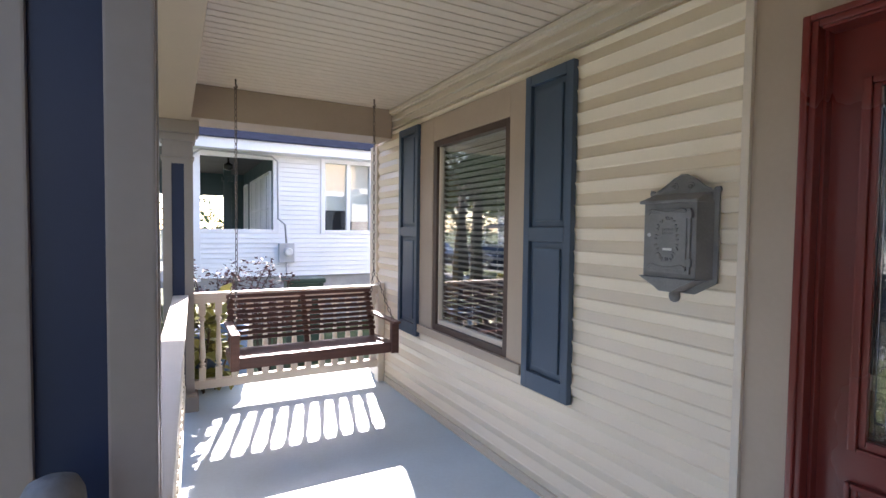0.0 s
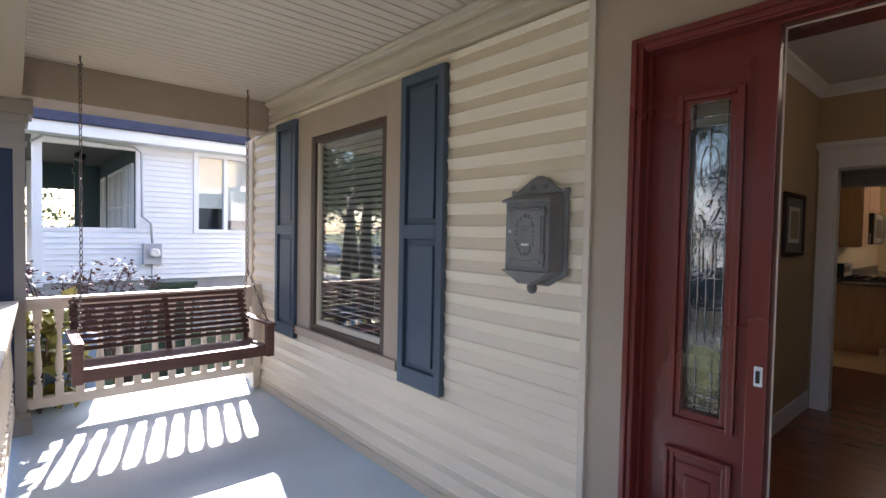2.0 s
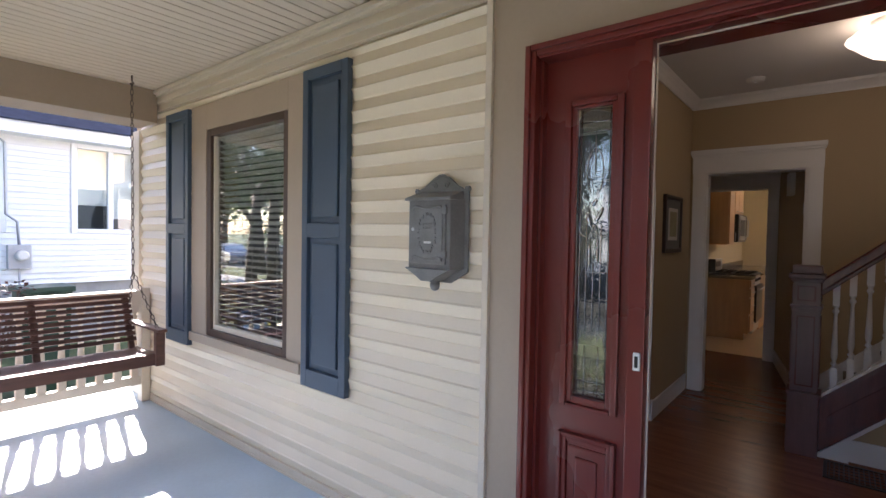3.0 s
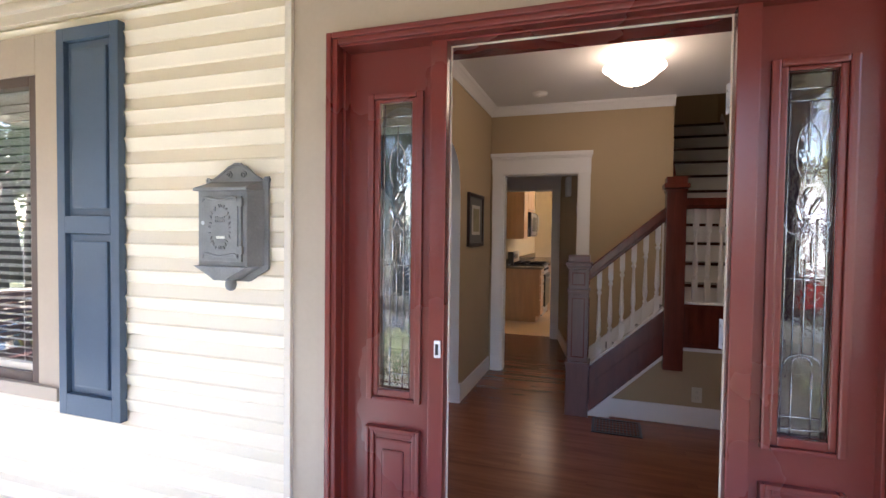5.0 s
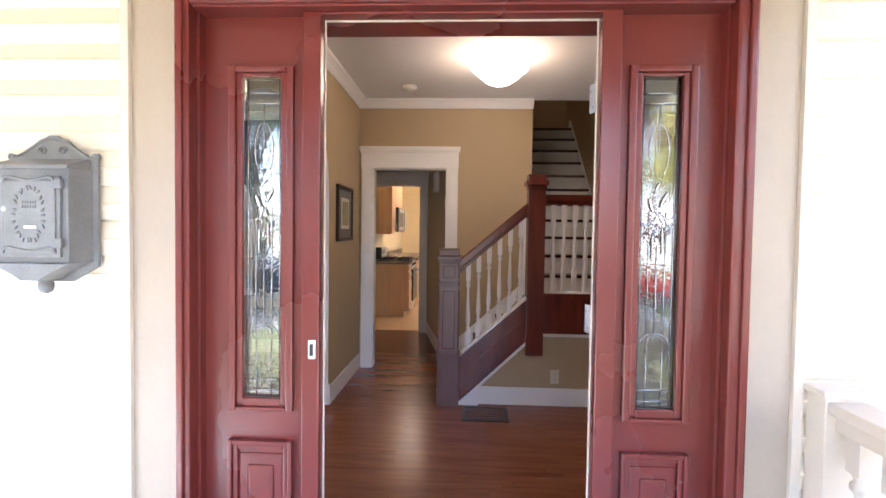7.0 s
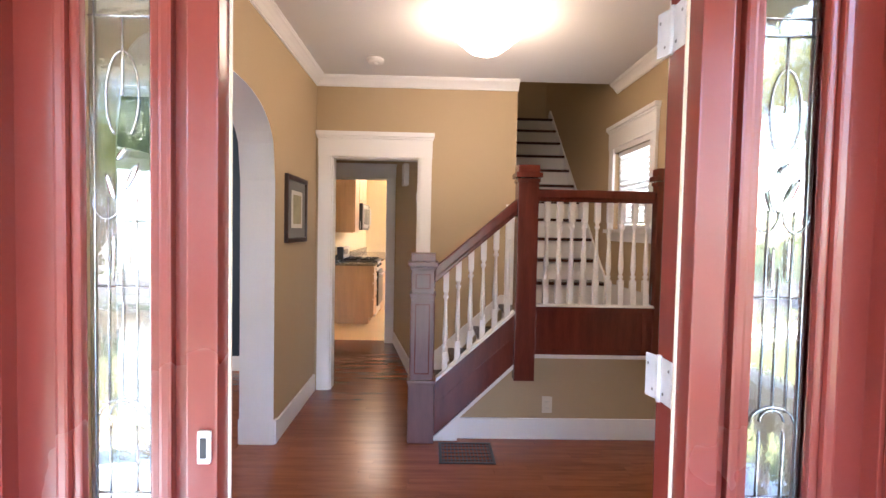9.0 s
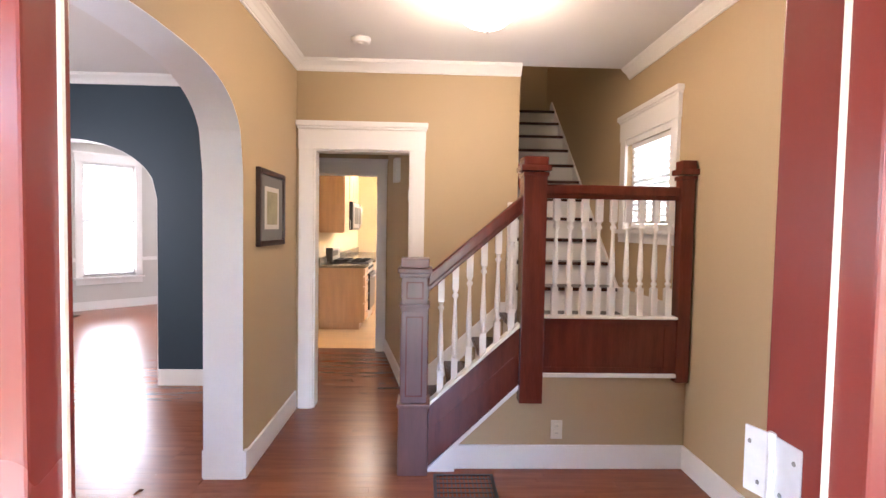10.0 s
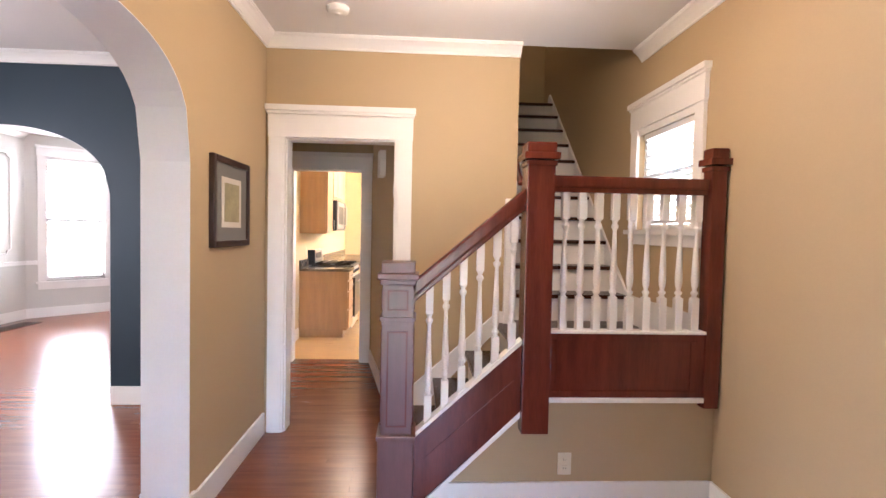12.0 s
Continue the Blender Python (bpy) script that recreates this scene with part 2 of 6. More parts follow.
def prism(outline, a0, a1, axis="y", bevel=0.0):
    """An outline in the two other axes (in x, y, z order), drawn out from a0 to a1 along axis."""
    bm = bmesh.new()
    put = {"x": lambda p, a: (a, p[0], p[1]), "y": lambda p, a: (p[0], a, p[1]), "z": lambda p, a: (p[0], p[1], a)}[axis]
    lo = [bm.verts.new(put(p, a0)) for p in outline]
    hi = [bm.verts.new(put(p, a1)) for p in outline]
    k = len(outline)
    for i in range(k):
        bm.faces.new((lo[i], lo[(i + 1) % k], hi[(i + 1) % k], hi[i]))
    bm.faces.new(lo)
    bm.faces.new(hi)
    bmesh.ops.recalc_face_normals(bm, faces=bm.faces)
    if bevel:
        bmesh.ops.bevel(bm, geom=list(bm.edges), offset=bevel, segments=2, profile=0.7, affect="EDGES")
    return bm


def tube(points, radius, steps=8):
    """A round bar along points."""
    bm = bmesh.new()
    pts = [Vector(p) for p in points]
    rings = []
    for i, p in enumerate(pts):
        d = (pts[min(i + 1, len(pts) - 1)] - pts[max(i - 1, 0)]).normalized()
        u = d.orthogonal().normalized() if i == 0 else (u - d * u.dot(d)).normalized()
        v = d.cross(u)
        rings.append([bm.verts.new(p + (u * math.cos(2 * math.pi * k / steps) + v * math.sin(2 * math.pi * k / steps)) * radius) for k in range(steps)])
    for a, b in zip(rings, rings[1:]):
        for k in range(steps):
            bm.faces.new((a[k], a[(k + 1) % steps], b[(k + 1) % steps], b[k])).smooth = True
    bm.faces.new(reversed(rings[0]))
    bm.faces.new(rings[-1])
    return bm


def part(name, bm, mat, parent=None, label=""):
    me = bpy.data.meshes.new(name)
    bm.to_mesh(me)
    bm.free()
    me.materials.append(M[mat])
    ob = new(name, me)
    if parent:
        ob.parent = parent
    if label:
        ob["label"] = label
    return ob


def thing(name, label, category, group="", kind="", at=(0, 0, 0)):
    ob = new(name)
    ob.location = at
    return tagged(ob, label, category, group, kind)


def setting(name, bm, mat, label, category):
    return tagged(part(name, bm, mat), label, category, "", "structure")


def arch_wall(name, mat, along, a0, a1, t0, t1, top, c, half, spring, rise, n, label, bottom=0.0):
    """A wall along x or y with one arched opening centred at c."""
    bm = bmesh.new()
    k = 40
    us = [-1 + 2 * i / k for i in range(k + 1)]
    curve = [(c + half * u, spring + rise * (1 - abs(u) ** n) ** (1 / n)) for u in us]
    outer = [(a0, bottom), (a0, top)] + [(p[0], top) for p in curve] + [(a1, top), (a1, bottom)]
    def P(a, t, z):
        return (a, t, z) if along == "x" else (t, a, z)
    def quad(p, q, r, s):
        bm.faces.new([bm.verts.new(v) for v in (p, q, r, s)])
    for t in (t0, t1):
        quad(P(a0, t, bottom), P(c - half, t, bottom), P(c - half, t, top), P(a0, t, top))
        quad(P(c + half, t, bottom), P(a1, t, bottom), P(a1, t, top), P(c + half, t, top))
        for p, q in zip(curve, curve[1:]):
            quad(P(p[0], t, p[1]), P(q[0], t, q[1]), P(q[0], t, top), P(p[0], t, top))
    for z in (top, bottom):
        if z == top:
            quad(P(a0, t0, z), P(a1, t0, z), P(a1, t1, z), P(a0, t1, z))
    quad(P(a0, t0, bottom), P(a0, t0, top), P(a0, t1, top), P(a0, t1, bottom))
    quad(P(a1, t0, bottom), P(a1, t0, top), P(a1, t1, top), P(a1, t1, bottom))
    bmesh.ops.remove_doubles(bm, verts=bm.verts, dist=1e-5)
    bmesh.ops.recalc_face_normals(bm, faces=bm.faces)
    wall = setting(name, bm, mat, label, "wall")
    # the plaster lining of the arch
    bm = bmesh.new()
    path = [(c - half, bottom)] + curve + [(c + half, bottom)]
    e = 0.003
    inner = [(c + (a - c) * (1 - 0.004), z - 0.003 if z > bottom else z) for a, z in path]
    for (p, q), (pi, qi) in zip(zip(path, path[1:]), zip(inner, inner[1:])):
        quad2 = [bm.verts.new(P(pi[0], t0 - e, pi[1])), bm.verts.new(P(qi[0], t0 - e, qi[1])), bm.verts.new(P(qi[0], t1 + e, qi[1])), bm.verts.new(P(pi[0], t1 + e, pi[1]))]
        bm.faces.new(quad2)
        for t in (t0 - e, t1 + e):
            bm.faces.new([bm.verts.new(P(*v)) for v in ((p[0], t, p[1]), (q[0], t, q[1]), (qi[0], t, qi[1]), (pi[0], t, pi[1]))])
    bmesh.ops.remove_doubles(bm, verts=bm.verts, dist=1e-5)
    bmesh.ops.recalc_face_normals(bm, faces=bm.faces)
    part("arch_lining", bm, "archwhite", wall, "white plaster lining of the arch")
    return wall


def wall_with_holes(name, mat, along, a0, a1, t0, t1, z0, z1, holes, label):
    """A wall along x or y, from t0 to t1 thick, with rectangular holes (a0, a1, z0, z1)."""
    bm = bmesh.new()
    cuts = sorted({a0, a1, *[h[0] for h in holes], *[h[1] for h in holes]})
    for p, q in zip(cuts, cuts[1:]):
        spans, low = [], z0
        for h in sorted(holes, key=lambda h: h[2]):
            if h[0] <= p and h[1] >= q:
                if h[2] > low:
                    spans.append((low, h[2]))
                low = h[3]
        if low < z1:
            spans.append((low, z1))
        for u, v in spans:
            if along == "x":
                box(bm, p, q, t0, t1, u, v)
            else:
                box(bm, t0, t1, p, q, u, v)
    bmesh.ops.remove_doubles(bm, verts=bm.verts, dist=1e-5)
    return setting(name, bm, mat, label, "wall")


# ---- the house: floors, walls, ceilings ----
PF = -0.05      # porch floor
CEIL = 2.73
XO, XI = 2.035, 2.25   # front wall, outside and inside
HL, HR = 0.925, -1.69  # hall side walls
BX = 5.42        # hall back wall

ground = setting("ground", boxes([(-400, 400, -400, 400, -1.3, -0.86)]), "grass", "wide green lawn and ground round the houses", "ground")
setting("porch_floor", slab(-0.05, XO, -2.2, 5.0, PF - 0.05, PF), "porch_floor", "grey painted porch floor with worn patches", "floor")
setting("porch_base", boxes([(0.0, XO, -2.15, 4.95, -0.86, PF - 0.05)]), "stone", "stone base under the porch floor", "foundation")
setting("porch_steps", boxes([(-0.35, -0.05, -0.75, 0.62, -0.86, -0.24), (-0.65, -0.35, -0.75, 0.62, -0.86, -0.45), (-0.95, -0.65, -0.75, 0.62, -0.86, -0.66)], 0.01), "concrete", "concrete steps up to the porch", "steps")
wall_front = wall_with_holes("wall_front", "hallwall", "y", -1.9, 4.82, XO + 0.002, XI, -0.05, 5.6, [(-1.0, 0.74, -0.05, 2.135), (2.40, 3.43, 0.66, 2.17)], "front house wall with door and window openings")
setting("hall_floor", slab(XO + 0.01, 7.36, HR - 0.1, 1.145, -0.09, -0.012), "oak", "dark red oak hall floor", "floor")
setting("living_floor", boxes([(XI, 6.15, 1.145, 4.42, -0.09, -0.012), (6.15, 12.5, 1.46, 6.3, -0.09, -0.012)]), "oak", "dark red oak living room floor", "floor")
setting("kitchen_floor", slab(7.36, 12.5, -1.7, 1.455, -0.09, -0.012), "maple", "light maple kitchen floor", "floor")
setting("ceiling", boxes([(XI, BX, HR, HL, CEIL, CEIL + 0.2), (XI, 6.15, 1.10, 4.42, CEIL + 0.002, CEIL + 0.2), (6.15, 12.5, 1.10, 6.3, CEIL + 0.002, CEIL + 0.2), (BX, 12.5, -0.72, 1.10, CEIL + 0.004, CEIL + 0.2)]), "ceiling", "white painted plaster ceiling", "ceiling")
arch_wall("wall_left", "hallwall", "x", XI, BX + 0.13, HL, 1.14, CEIL, 3.50, 0.795, 1.72, 0.485, 2.8, "tan hall wall with a wide white arch")
wall_with_holes("wall_right", "hallwall", "x", XI, 8.2, HR - 0.16, HR, -0.05, 5.6, [(4.69, 5.42, 1.46, 2.13)], "tan wall with the stair window")
wall_with_holes("wall_back", "hallwall", "y", -0.815, HL, BX, BX + 0.13, 0, CEIL, [(0.035, 0.79, 0, 2.045)], "tan hall back wall with a cased doorway")
wall_with_holes("wall_kitchen", "hallwall", "y", 0.22, 1.5, 7.24, 7.36, 0, CEIL, [(0.47, 1.20, 0, 2.05)], "passage end wall with the kitchen doorway")
wall_with_holes("wall_stair", "hallwall", "x", BX + 0.13, 8.2, -0.815, -0.695, 0, 5.6, [], "tan wall beside the upper stair flight")
wall_with_holes("wall_upper", "hallwall", "y", HR, -0.7, 8.2, 8.3, -0.05, 5.6, [], "tan wall at the head of the stairs")
wall_with_holes("wall_stairhead", "hallwall", "y", HR, -0.72, BX - 0.12, BX, CEIL + 0.2, 5.6, [], "tan wall above the hall ceiling")
wall_with_holes("wall_stairwell_corner", "hallwall", "x", BX, BX + 0.13, -0.815, -0.722, CEIL, 5.6, [], "tan wall above the hall back wall")
setting("stairwell_ceiling", slab(BX - 0.12, 8.3, HR - 0.16, -0.69, 5.6, 5.7), "ceiling", "white ceiling over the stairwell", "ceiling")
wall_passage = wall_with_holes("wall_passage", "hallwall", "x", 0, 1.72, -0.12, 0, 0, CEIL, [], "tan slanting passage wall")
SLANT = Matrix.Translation((BX + 0.13, 0.034, 0)) @ Matrix.Rotation(math.atan2(0.33, 1.69), 4, "Z")
wall_passage.matrix_world = SLANT
wall_with_holes("wall_passage_left", "hallwall", "x", BX + 0.13, 7.24, 1.30, 1.44, 0, CEIL, [], "tan passage wall")
wall_with_holes("wall_kitchen_left", "yellow", "x", 7.36, 12.4, 1.40, 1.5, 0, CEIL, [], "yellow kitchen wall behind the cabinets")
wall_with_holes("wall_kitchen_far", "yellow", "y", -1.6, 1.5, 12.3, 12.4, 0, CEIL, [], "yellow kitchen end wall")
wall_with_holes("wall_kitchen_right", "yellow", "x", 8.3, 12.3, -1.7, -1.6, 0, CEIL, [], "yellow kitchen side wall")
wall_with_holes("wall_kitchen_front", "yellow", "y", -0.69, 0.22, 7.36, 7.46, 0, CEIL, [], "yellow kitchen inner wall")
arch_wall("wall_blue", "bluewall", "y", 1.44, 4.42, 5.95, 6.15, CEIL, 3.11, 0.83, 1.66, 0.515, 2.15, "dark blue living room wall with a white arch")
wall_with_holes("wall_living_left", "bluewall", "x", XI, 5.95, 4.28, 4.42, 0, CEIL, [(3.6, 4.8, 0.7, 2.2)], "dark blue side wall of the living room")
wall_with_holes("wall_dining_left", "greywall", "x", 6.15, 9.52, 5.65, 5.8, 0, CEIL, [(6.9, 8.0, 0.6, 2.3)], "grey side wall of the dining room")
wall_with_holes("wall_dining_front", "greywall", "y", 4.42, 5.8, 6.0, 6.15, 0, CEIL, [], "grey dining room wall")
wall_with_holes("wall_dining_right", "greywall", "x", 6.15, 12.4, 1.52, 1.66, 0, CEIL, [], "grey dining room wall")
wall_with_holes("wall_dining_far", "greywall", "y", 1.6, 4.3, 11.0, 11.15, 0, CEIL, [], "grey dining room end wall")


def bay_wall():
    """The slanted bay wall with its window hole, from (9.5, 5.66) to (11.0, 4.25)."""
    a, b = Vector((9.5, 5.66, 0)), Vector((11.0, 4.25, 0))
    d = (b - a)
    length = d.length
    ob = wall_with_holes("wall_bay", "greywall", "x", 0, length, 0, 0.15, 0, CEIL, [(0.26, 1.02, 0.56, 2.42)], "grey slanted bay wall with a tall window")
    ob.matrix_world = Matrix.Translation(a) @ Matrix.Rotation(math.atan2(d.y, d.x), 4, "Z")
    return ob.matrix_world.copy()


BAY = bay_wall()

# ---- porch: ceiling, beams, siding ----
PC = 2.585
bm = bmesh.new()
y = -1.45
while y < 4.24:
    box(bm, 0.30, XO, y, y + 0.0765, PC, PC + 0.03, 0.006)
    y += 0.084
box(bm, 0.0, XO, -1.5, 4.5, PC + 0.022, PC + 0.06)
setting("porch_ceiling", bm, "porch_ceiling", "cream painted beadboard porch ceiling", "ceiling")
setting("porch_roof", prism([(-0.5, 2.62), (-0.5, 2.72), (2.2, 3.55), (2.2, 3.45)], -1.9, 4.9, "y"), "roof", "grey shingled porch roof", "roof")
# Cream beams given the tan material: their shade is put into the colour.
setting("beam_end", slab(0.30, 1.99, 4.25, 4.62, 2.32, PC, 0.004), "tan", "cream beam at the porch end, coloured tan for shade", "beam")
setting("beam_front", boxes([(-0.02, 0.30, -1.5, 4.62, 2.31, PC + 0.03)], 0.004), "tan", "cream beam over the porch posts, coloured tan for shade", "beam")
setting("beam_right", slab(0.30, 1.99, -1.5, -1.25, 2.31, PC, 0.004), "tan", "cream beam at the porch side, coloured tan for shade", "beam")


def siding(name, y0, y1, z0, z1, gaps, label):
    """Dutch-lap courses, each one board, broken round the gaps (y0, y1, z0, z1)."""
    owner = thing(name, label, "siding", "", "structure")
    h, cache = 0.1185, {}
    z = z0
    while z < z1 - 0.02:
        spans = [(y0, y1)]
        for g in gaps:
            if z + h * 0.5 > g[2] and z + h * 0.5 < g[3]:
                spans = [s for a, b in spans for s in ((a, min(b, g[0])), (max(a, g[1]), b)) if s[1] - s[0] > 0.01]
        for a, b in spans:
            top = min(h, z1 - z)
            key = (round(a, 3), round(b, 3), round(top, 3))
            if key not in cache:
                o = prism([(0, 0), (-0.006, 0), (-0.012, 0.007), (-0.026, top * 0.43), (-0.029, top * 0.46), (-0.028, top * 0.50), (-0.022, top * 0.54), (-0.002, top), (0, top)], a, b, "y")
                ob = part("siding_board", o, "siding", owner)
                cache[key] = ob.data
            else:
                ob = new("siding_board", cache[key])
                ob.parent = owner
            ob.location = (XO, 0, z)
        z += h
    return owner


siding("siding_left", 0.975, 4.66, 0.0, 2.42, [(2.245, 3.665, 0.62, 2.36)], "cream vinyl siding on the porch wall")
siding("siding_right", -3.5, -1.235, 0.0, 2.42, [], "cream vinyl siding beside the door")
setting("siding_base", boxes([(XO - 0.028, XO, 0.94, 4.66, PF, 0.004), (XO - 0.036, XO - 0.028, 0.94, 4.66, PF, PF + 0.014), (XO - 0.028, XO, -3.5, -1.2, PF, 0.004)]), "cream", "cream strip along the wall foot", "trim")
setting("door_surround", boxes([(XO - 0.012, XO, 0.770, 0.945, PF, 2.42), (XO - 0.012, XO, -1.205, -1.045, PF, 2.42), (XO - 0.012, XO, -1.045, 0.770, 2.168, 2.42)]), "tan", "flat tan panel round the front door", "trim")
setting("corner_trim", boxes([(XO - 0.03, XO, 0.945, 0.975, PF, 2.42), (XO - 0.03, XO, -1.235, -1.205, PF, 2.42)], 0.003), "cream", "cream channel where the siding ends", "trim")
frieze = thing("frieze", "cream frieze board and mouldings under the porch ceiling", "trim", "", "structure")
for dx, z0, z1, nm in ((0.040, 2.416, 2.428, "channel"), (0.022, 2.428, 2.478, "frieze_board"), (0.050, 2.478, 2.494, "bead"), (0.028, 2.494, 2.534, "upper_board"), (0.056, 2.534, 2.550, "cove"), (0.078, 2.550, 2.576, "crown")):
    part(nm, slab(XO - dx, XO, -3.5, 4.66, z0, z1, 0.002), "cream", frieze)
setting("house_corner", boxes([(XO - 0.04, XO + 0.1, 4.66, 4.84, PF, 2.31)], 0.004), "cream", "cream corner board at the porch end", "trim")


def turned(name, h, parent, mat="white", r=0.021, square=0.020, at=(0, 0, 0), foot=0.22, head=0.20):
    """A turned baluster: square foot and head, vase and ring between."""
    bm = boxes([(-square, square, -square, square, 0, h * foot), (-square, square, -square, square, h * (1 - head), h)], 0.002)
    z0, z1 = h * foot, h * (1 - head)
    d = z1 - z0
    prof = [(r * 0.9, 0), (r * 0.55, 0.03), (r * 0.95, 0.055), (r * 0.95, 0.075), (r * 0.5, 0.10), (r * 0.85, 0.16), (r * 0.98, 0.24), (r * 0.85, 0.40), (r * 0.62, 0.65), (r * 0.5, 0.83), (r * 0.52, 0.87), (r * 0.95, 0.90), (r * 0.95, 0.93), (r * 0.55, 0.955), (r * 0.9, 1.0)]
    t = lathe([(a, z0 + d * b) for a, b in prof], 12)
    me = bpy.data.meshes.new("tmp")
    t.to_mesh(me)
    t.free()
    bm.from_mesh(me)
    bpy.data.meshes.remove(me)
    ob = part(name, bm, mat, parent)
    ob.location = at
    return ob


def again(ob, at, rot=None):
    """Another piece on the same mesh under the same owner."""
    o = new(ob.name.split(".")[0], ob.data)
    o.parent = ob.parent
    o.location = at
    if rot:
        o.rotation_euler = rot
    return o


def porch_post(x0, x1, y0, y1):
    p = thing("porch_post", "square tan porch post with recessed navy panels", "post", "porch posts", at=((x0 + x1) / 2, (y0 + y1) / 2, PF))
    w, d, h = (x1 - x0) / 2, (y1 - y0) / 2, 2.31 - PF
    s = 0.064 * (2 * w) / 0.215
    lo, hi = 0.16, 2.02
    part("core", slab(-w + 0.012, w - 0.012, -d + 0.012, d - 0.012, 0, h), "navy", p, "recessed navy panels")
    rows = []
    for sx in (-1, 1):
        for sy in (-1, 1):
            rows.append((sx * w, sx * (w - s), sy * d, sy * (d - s), 0.0, h))
    for q in rows:
        part("stile", slab(*sorted(q[:2]), *sorted(q[2:4]), *q[4:], 0.004), "tan_shaded", p)
    part("top_rail", slab(-w + 0.003, w - 0.003, -d + 0.003, d - 0.003, hi, h - 0.1), "tan_shaded", p)
    part("bottom_rail", slab(-w + 0.003, w - 0.003, -d + 0.003, d - 0.003, 0.1, lo), "tan_shaded", p)
    part("base", boxes([(-w - 0.03, w + 0.03, -d - 0.03, d + 0.03, 0, 0.13), (-w - 0.018, w + 0.018, -d - 0.018, d + 0.018, 0.13, 0.155)], 0.006), "tan_shaded", p)
    part("capital", boxes([(-w - 0.012, w + 0.012, -d - 0.012, d + 0.012, 2.06, 2.08), (-w - 0.02, w + 0.02, -d - 0.02, d + 0.02, 2.20, 2.26), (-w - 0.045, w + 0.045, -d - 0.045, d + 0.045, 2.26, h)], 0.008), "tan_shaded", p)
    return p


porch_post(-0.067, 0.158, 0.80, 1.02)
porch_post(0.097, 0.315, 4.38, 4.60)
porch_post(-0.035, 0.18, -1.42, -1.20)


def porch_railing(a, b, label, group=""):
    """A railing between two floor points: moulded top rail, low rail, turned balusters."""
    a, b = Vector((*a, PF)), Vector((*b, PF))
    n = (b - a).length
    o = thing("porch_railing", label, "railing", "porch railings")
    o.matrix_world = Matrix.Translation(a) @ Matrix.Rotation(math.atan2((b - a).y, (b - a).x), 4, "Z")
    part("top_rail", boxes([(0, n, -0.055, 0.055, 0.925, 0.962), (0, n, -0.032, 0.032, 0.872, 0.925)], 0.008), "cream", o)
    part("low_rail", boxes([(0, n, -0.03, 0.03, 0.145, 0.222)], 0.008), "cream", o)
    k = round(n / 0.125)
    first = None
    for i in range(k):
        at = (n * (i + 0.5) / k, 0, 0.217)
        first = again(first, at) if first else turned("baluster", 0.662, o, "cream", 0.027, 0.026, at, 0.16, 0.16)
    return o


porch_railing((0.315, 4.49), (1.96, 4.49), "cream porch railing with turned balusters behind the swing")
porch_railing((0.12, 1.02), (0.22, 4.38), "cream porch railing with turned balusters along the porch front")
porch_railing((0.18, -1.31), (1.93, -1.31), "cream porch railing with turned balusters at the porch side")
hp = thing("half_post", "cream half post holding the railing at the wall", "post", "half posts")
part("body", slab(1.93, XO - 0.02, -1.36, -1.25, PF, 0.925, 0.004), "cream", hp)
part("cap", slab(1.915, XO - 0.02, -1.375, -1.235, 0.925, 0.945, 0.006), "cream", hp)
hp2 = thing("half_post", "cream half post holding the railing at the wall", "post", "half posts")
part("body", slab(1.94, XO - 0.03, 4.44, 4.54, PF, 0.93, 0.004), "cream", hp2)
sp = thing("step_post", "grey rounded post cap of the step railing", "post", at=(0.040, 0.70, PF))
part("shaft", lathe([(0.026, 0), (0.026, 1.10)], 16), "iron", sp)
part("knob", lathe([(0.026, 1.09), (0.034, 1.11), (0.038, 1.135), (0.036, 1.16), (0.028, 1.178), (0.010, 1.186)], 20), "iron", sp)

# ---- front door unit ----
ZT = 2.132


def door_frame():
    d = thing("door_frame", "oxblood red moulded front door frame with mullions", "door frame", "", "structure")
    c = 1.995
    part("casing", boxes([(c, XO + 0.01, 0.735, 0.772, PF, 2.165), (c, XO + 0.01, -1.047, -0.995, PF, 2.165), (c, XO + 0.01, -0.995, 0.735, 2.128, 2.165)], 0.008), "red", d)
    part("casing_bead", boxes([(c - 0.012, c + 0.02, 0.754, 0.777, PF, 2.170), (c - 0.012, c + 0.02, -1.052, -1.028, PF, 2.170), (c - 0.012, c + 0.02, -1.028, 0.754, 2.148, 2.170)], 0.006), "red", d)
    part("jamb", boxes([(XO + 0.012, XI + 0.01, 0.728, 0.742, PF, ZT), (XO + 0.012, XI + 0.01, -1.002, -0.988, PF, ZT), (XO - 0.03, XI + 0.01, -0.988, 0.728, ZT - 0.012, ZT + 0.004)], 0.003), "red", d)
    for y0, y1 in ((0.318, 0.378), (-0.662, -0.598)):
        m = part("mullion", boxes([(2.045, 2.101, y0, y1, PF, ZT - 0.012), (2.101, 2.155 if y0 > 0 else XI + 0.008, y0 if y0 < 0 else y0 + 0.027, y1 if y0 > 0 else y1 - 0.036, PF, ZT - 0.012)], 0.004), "red", d)
    part("weather_strip", boxes([(2.095, 2.101, 0.313, 0.318, PF, 2.112), (2.095, 2.101, -0.598, -0.593, PF, 2.112), (2.095, 2.101, -0.593, 0.313, 2.107, 2.112)]), "cream", d, "cream weather strip")
    part("head_stop", boxes([(2.045, 2.095, -0.598, 0.318, 2.112, ZT - 0.012)], 0.003), "red", d)
    part("threshold", boxes([(XO - 0.06, XI + 0.02, -0.988, 0.728, PF - 0.01, 0.008)], 0.008), "tread", d, "dark wooden threshold")
    return d


door_frame()


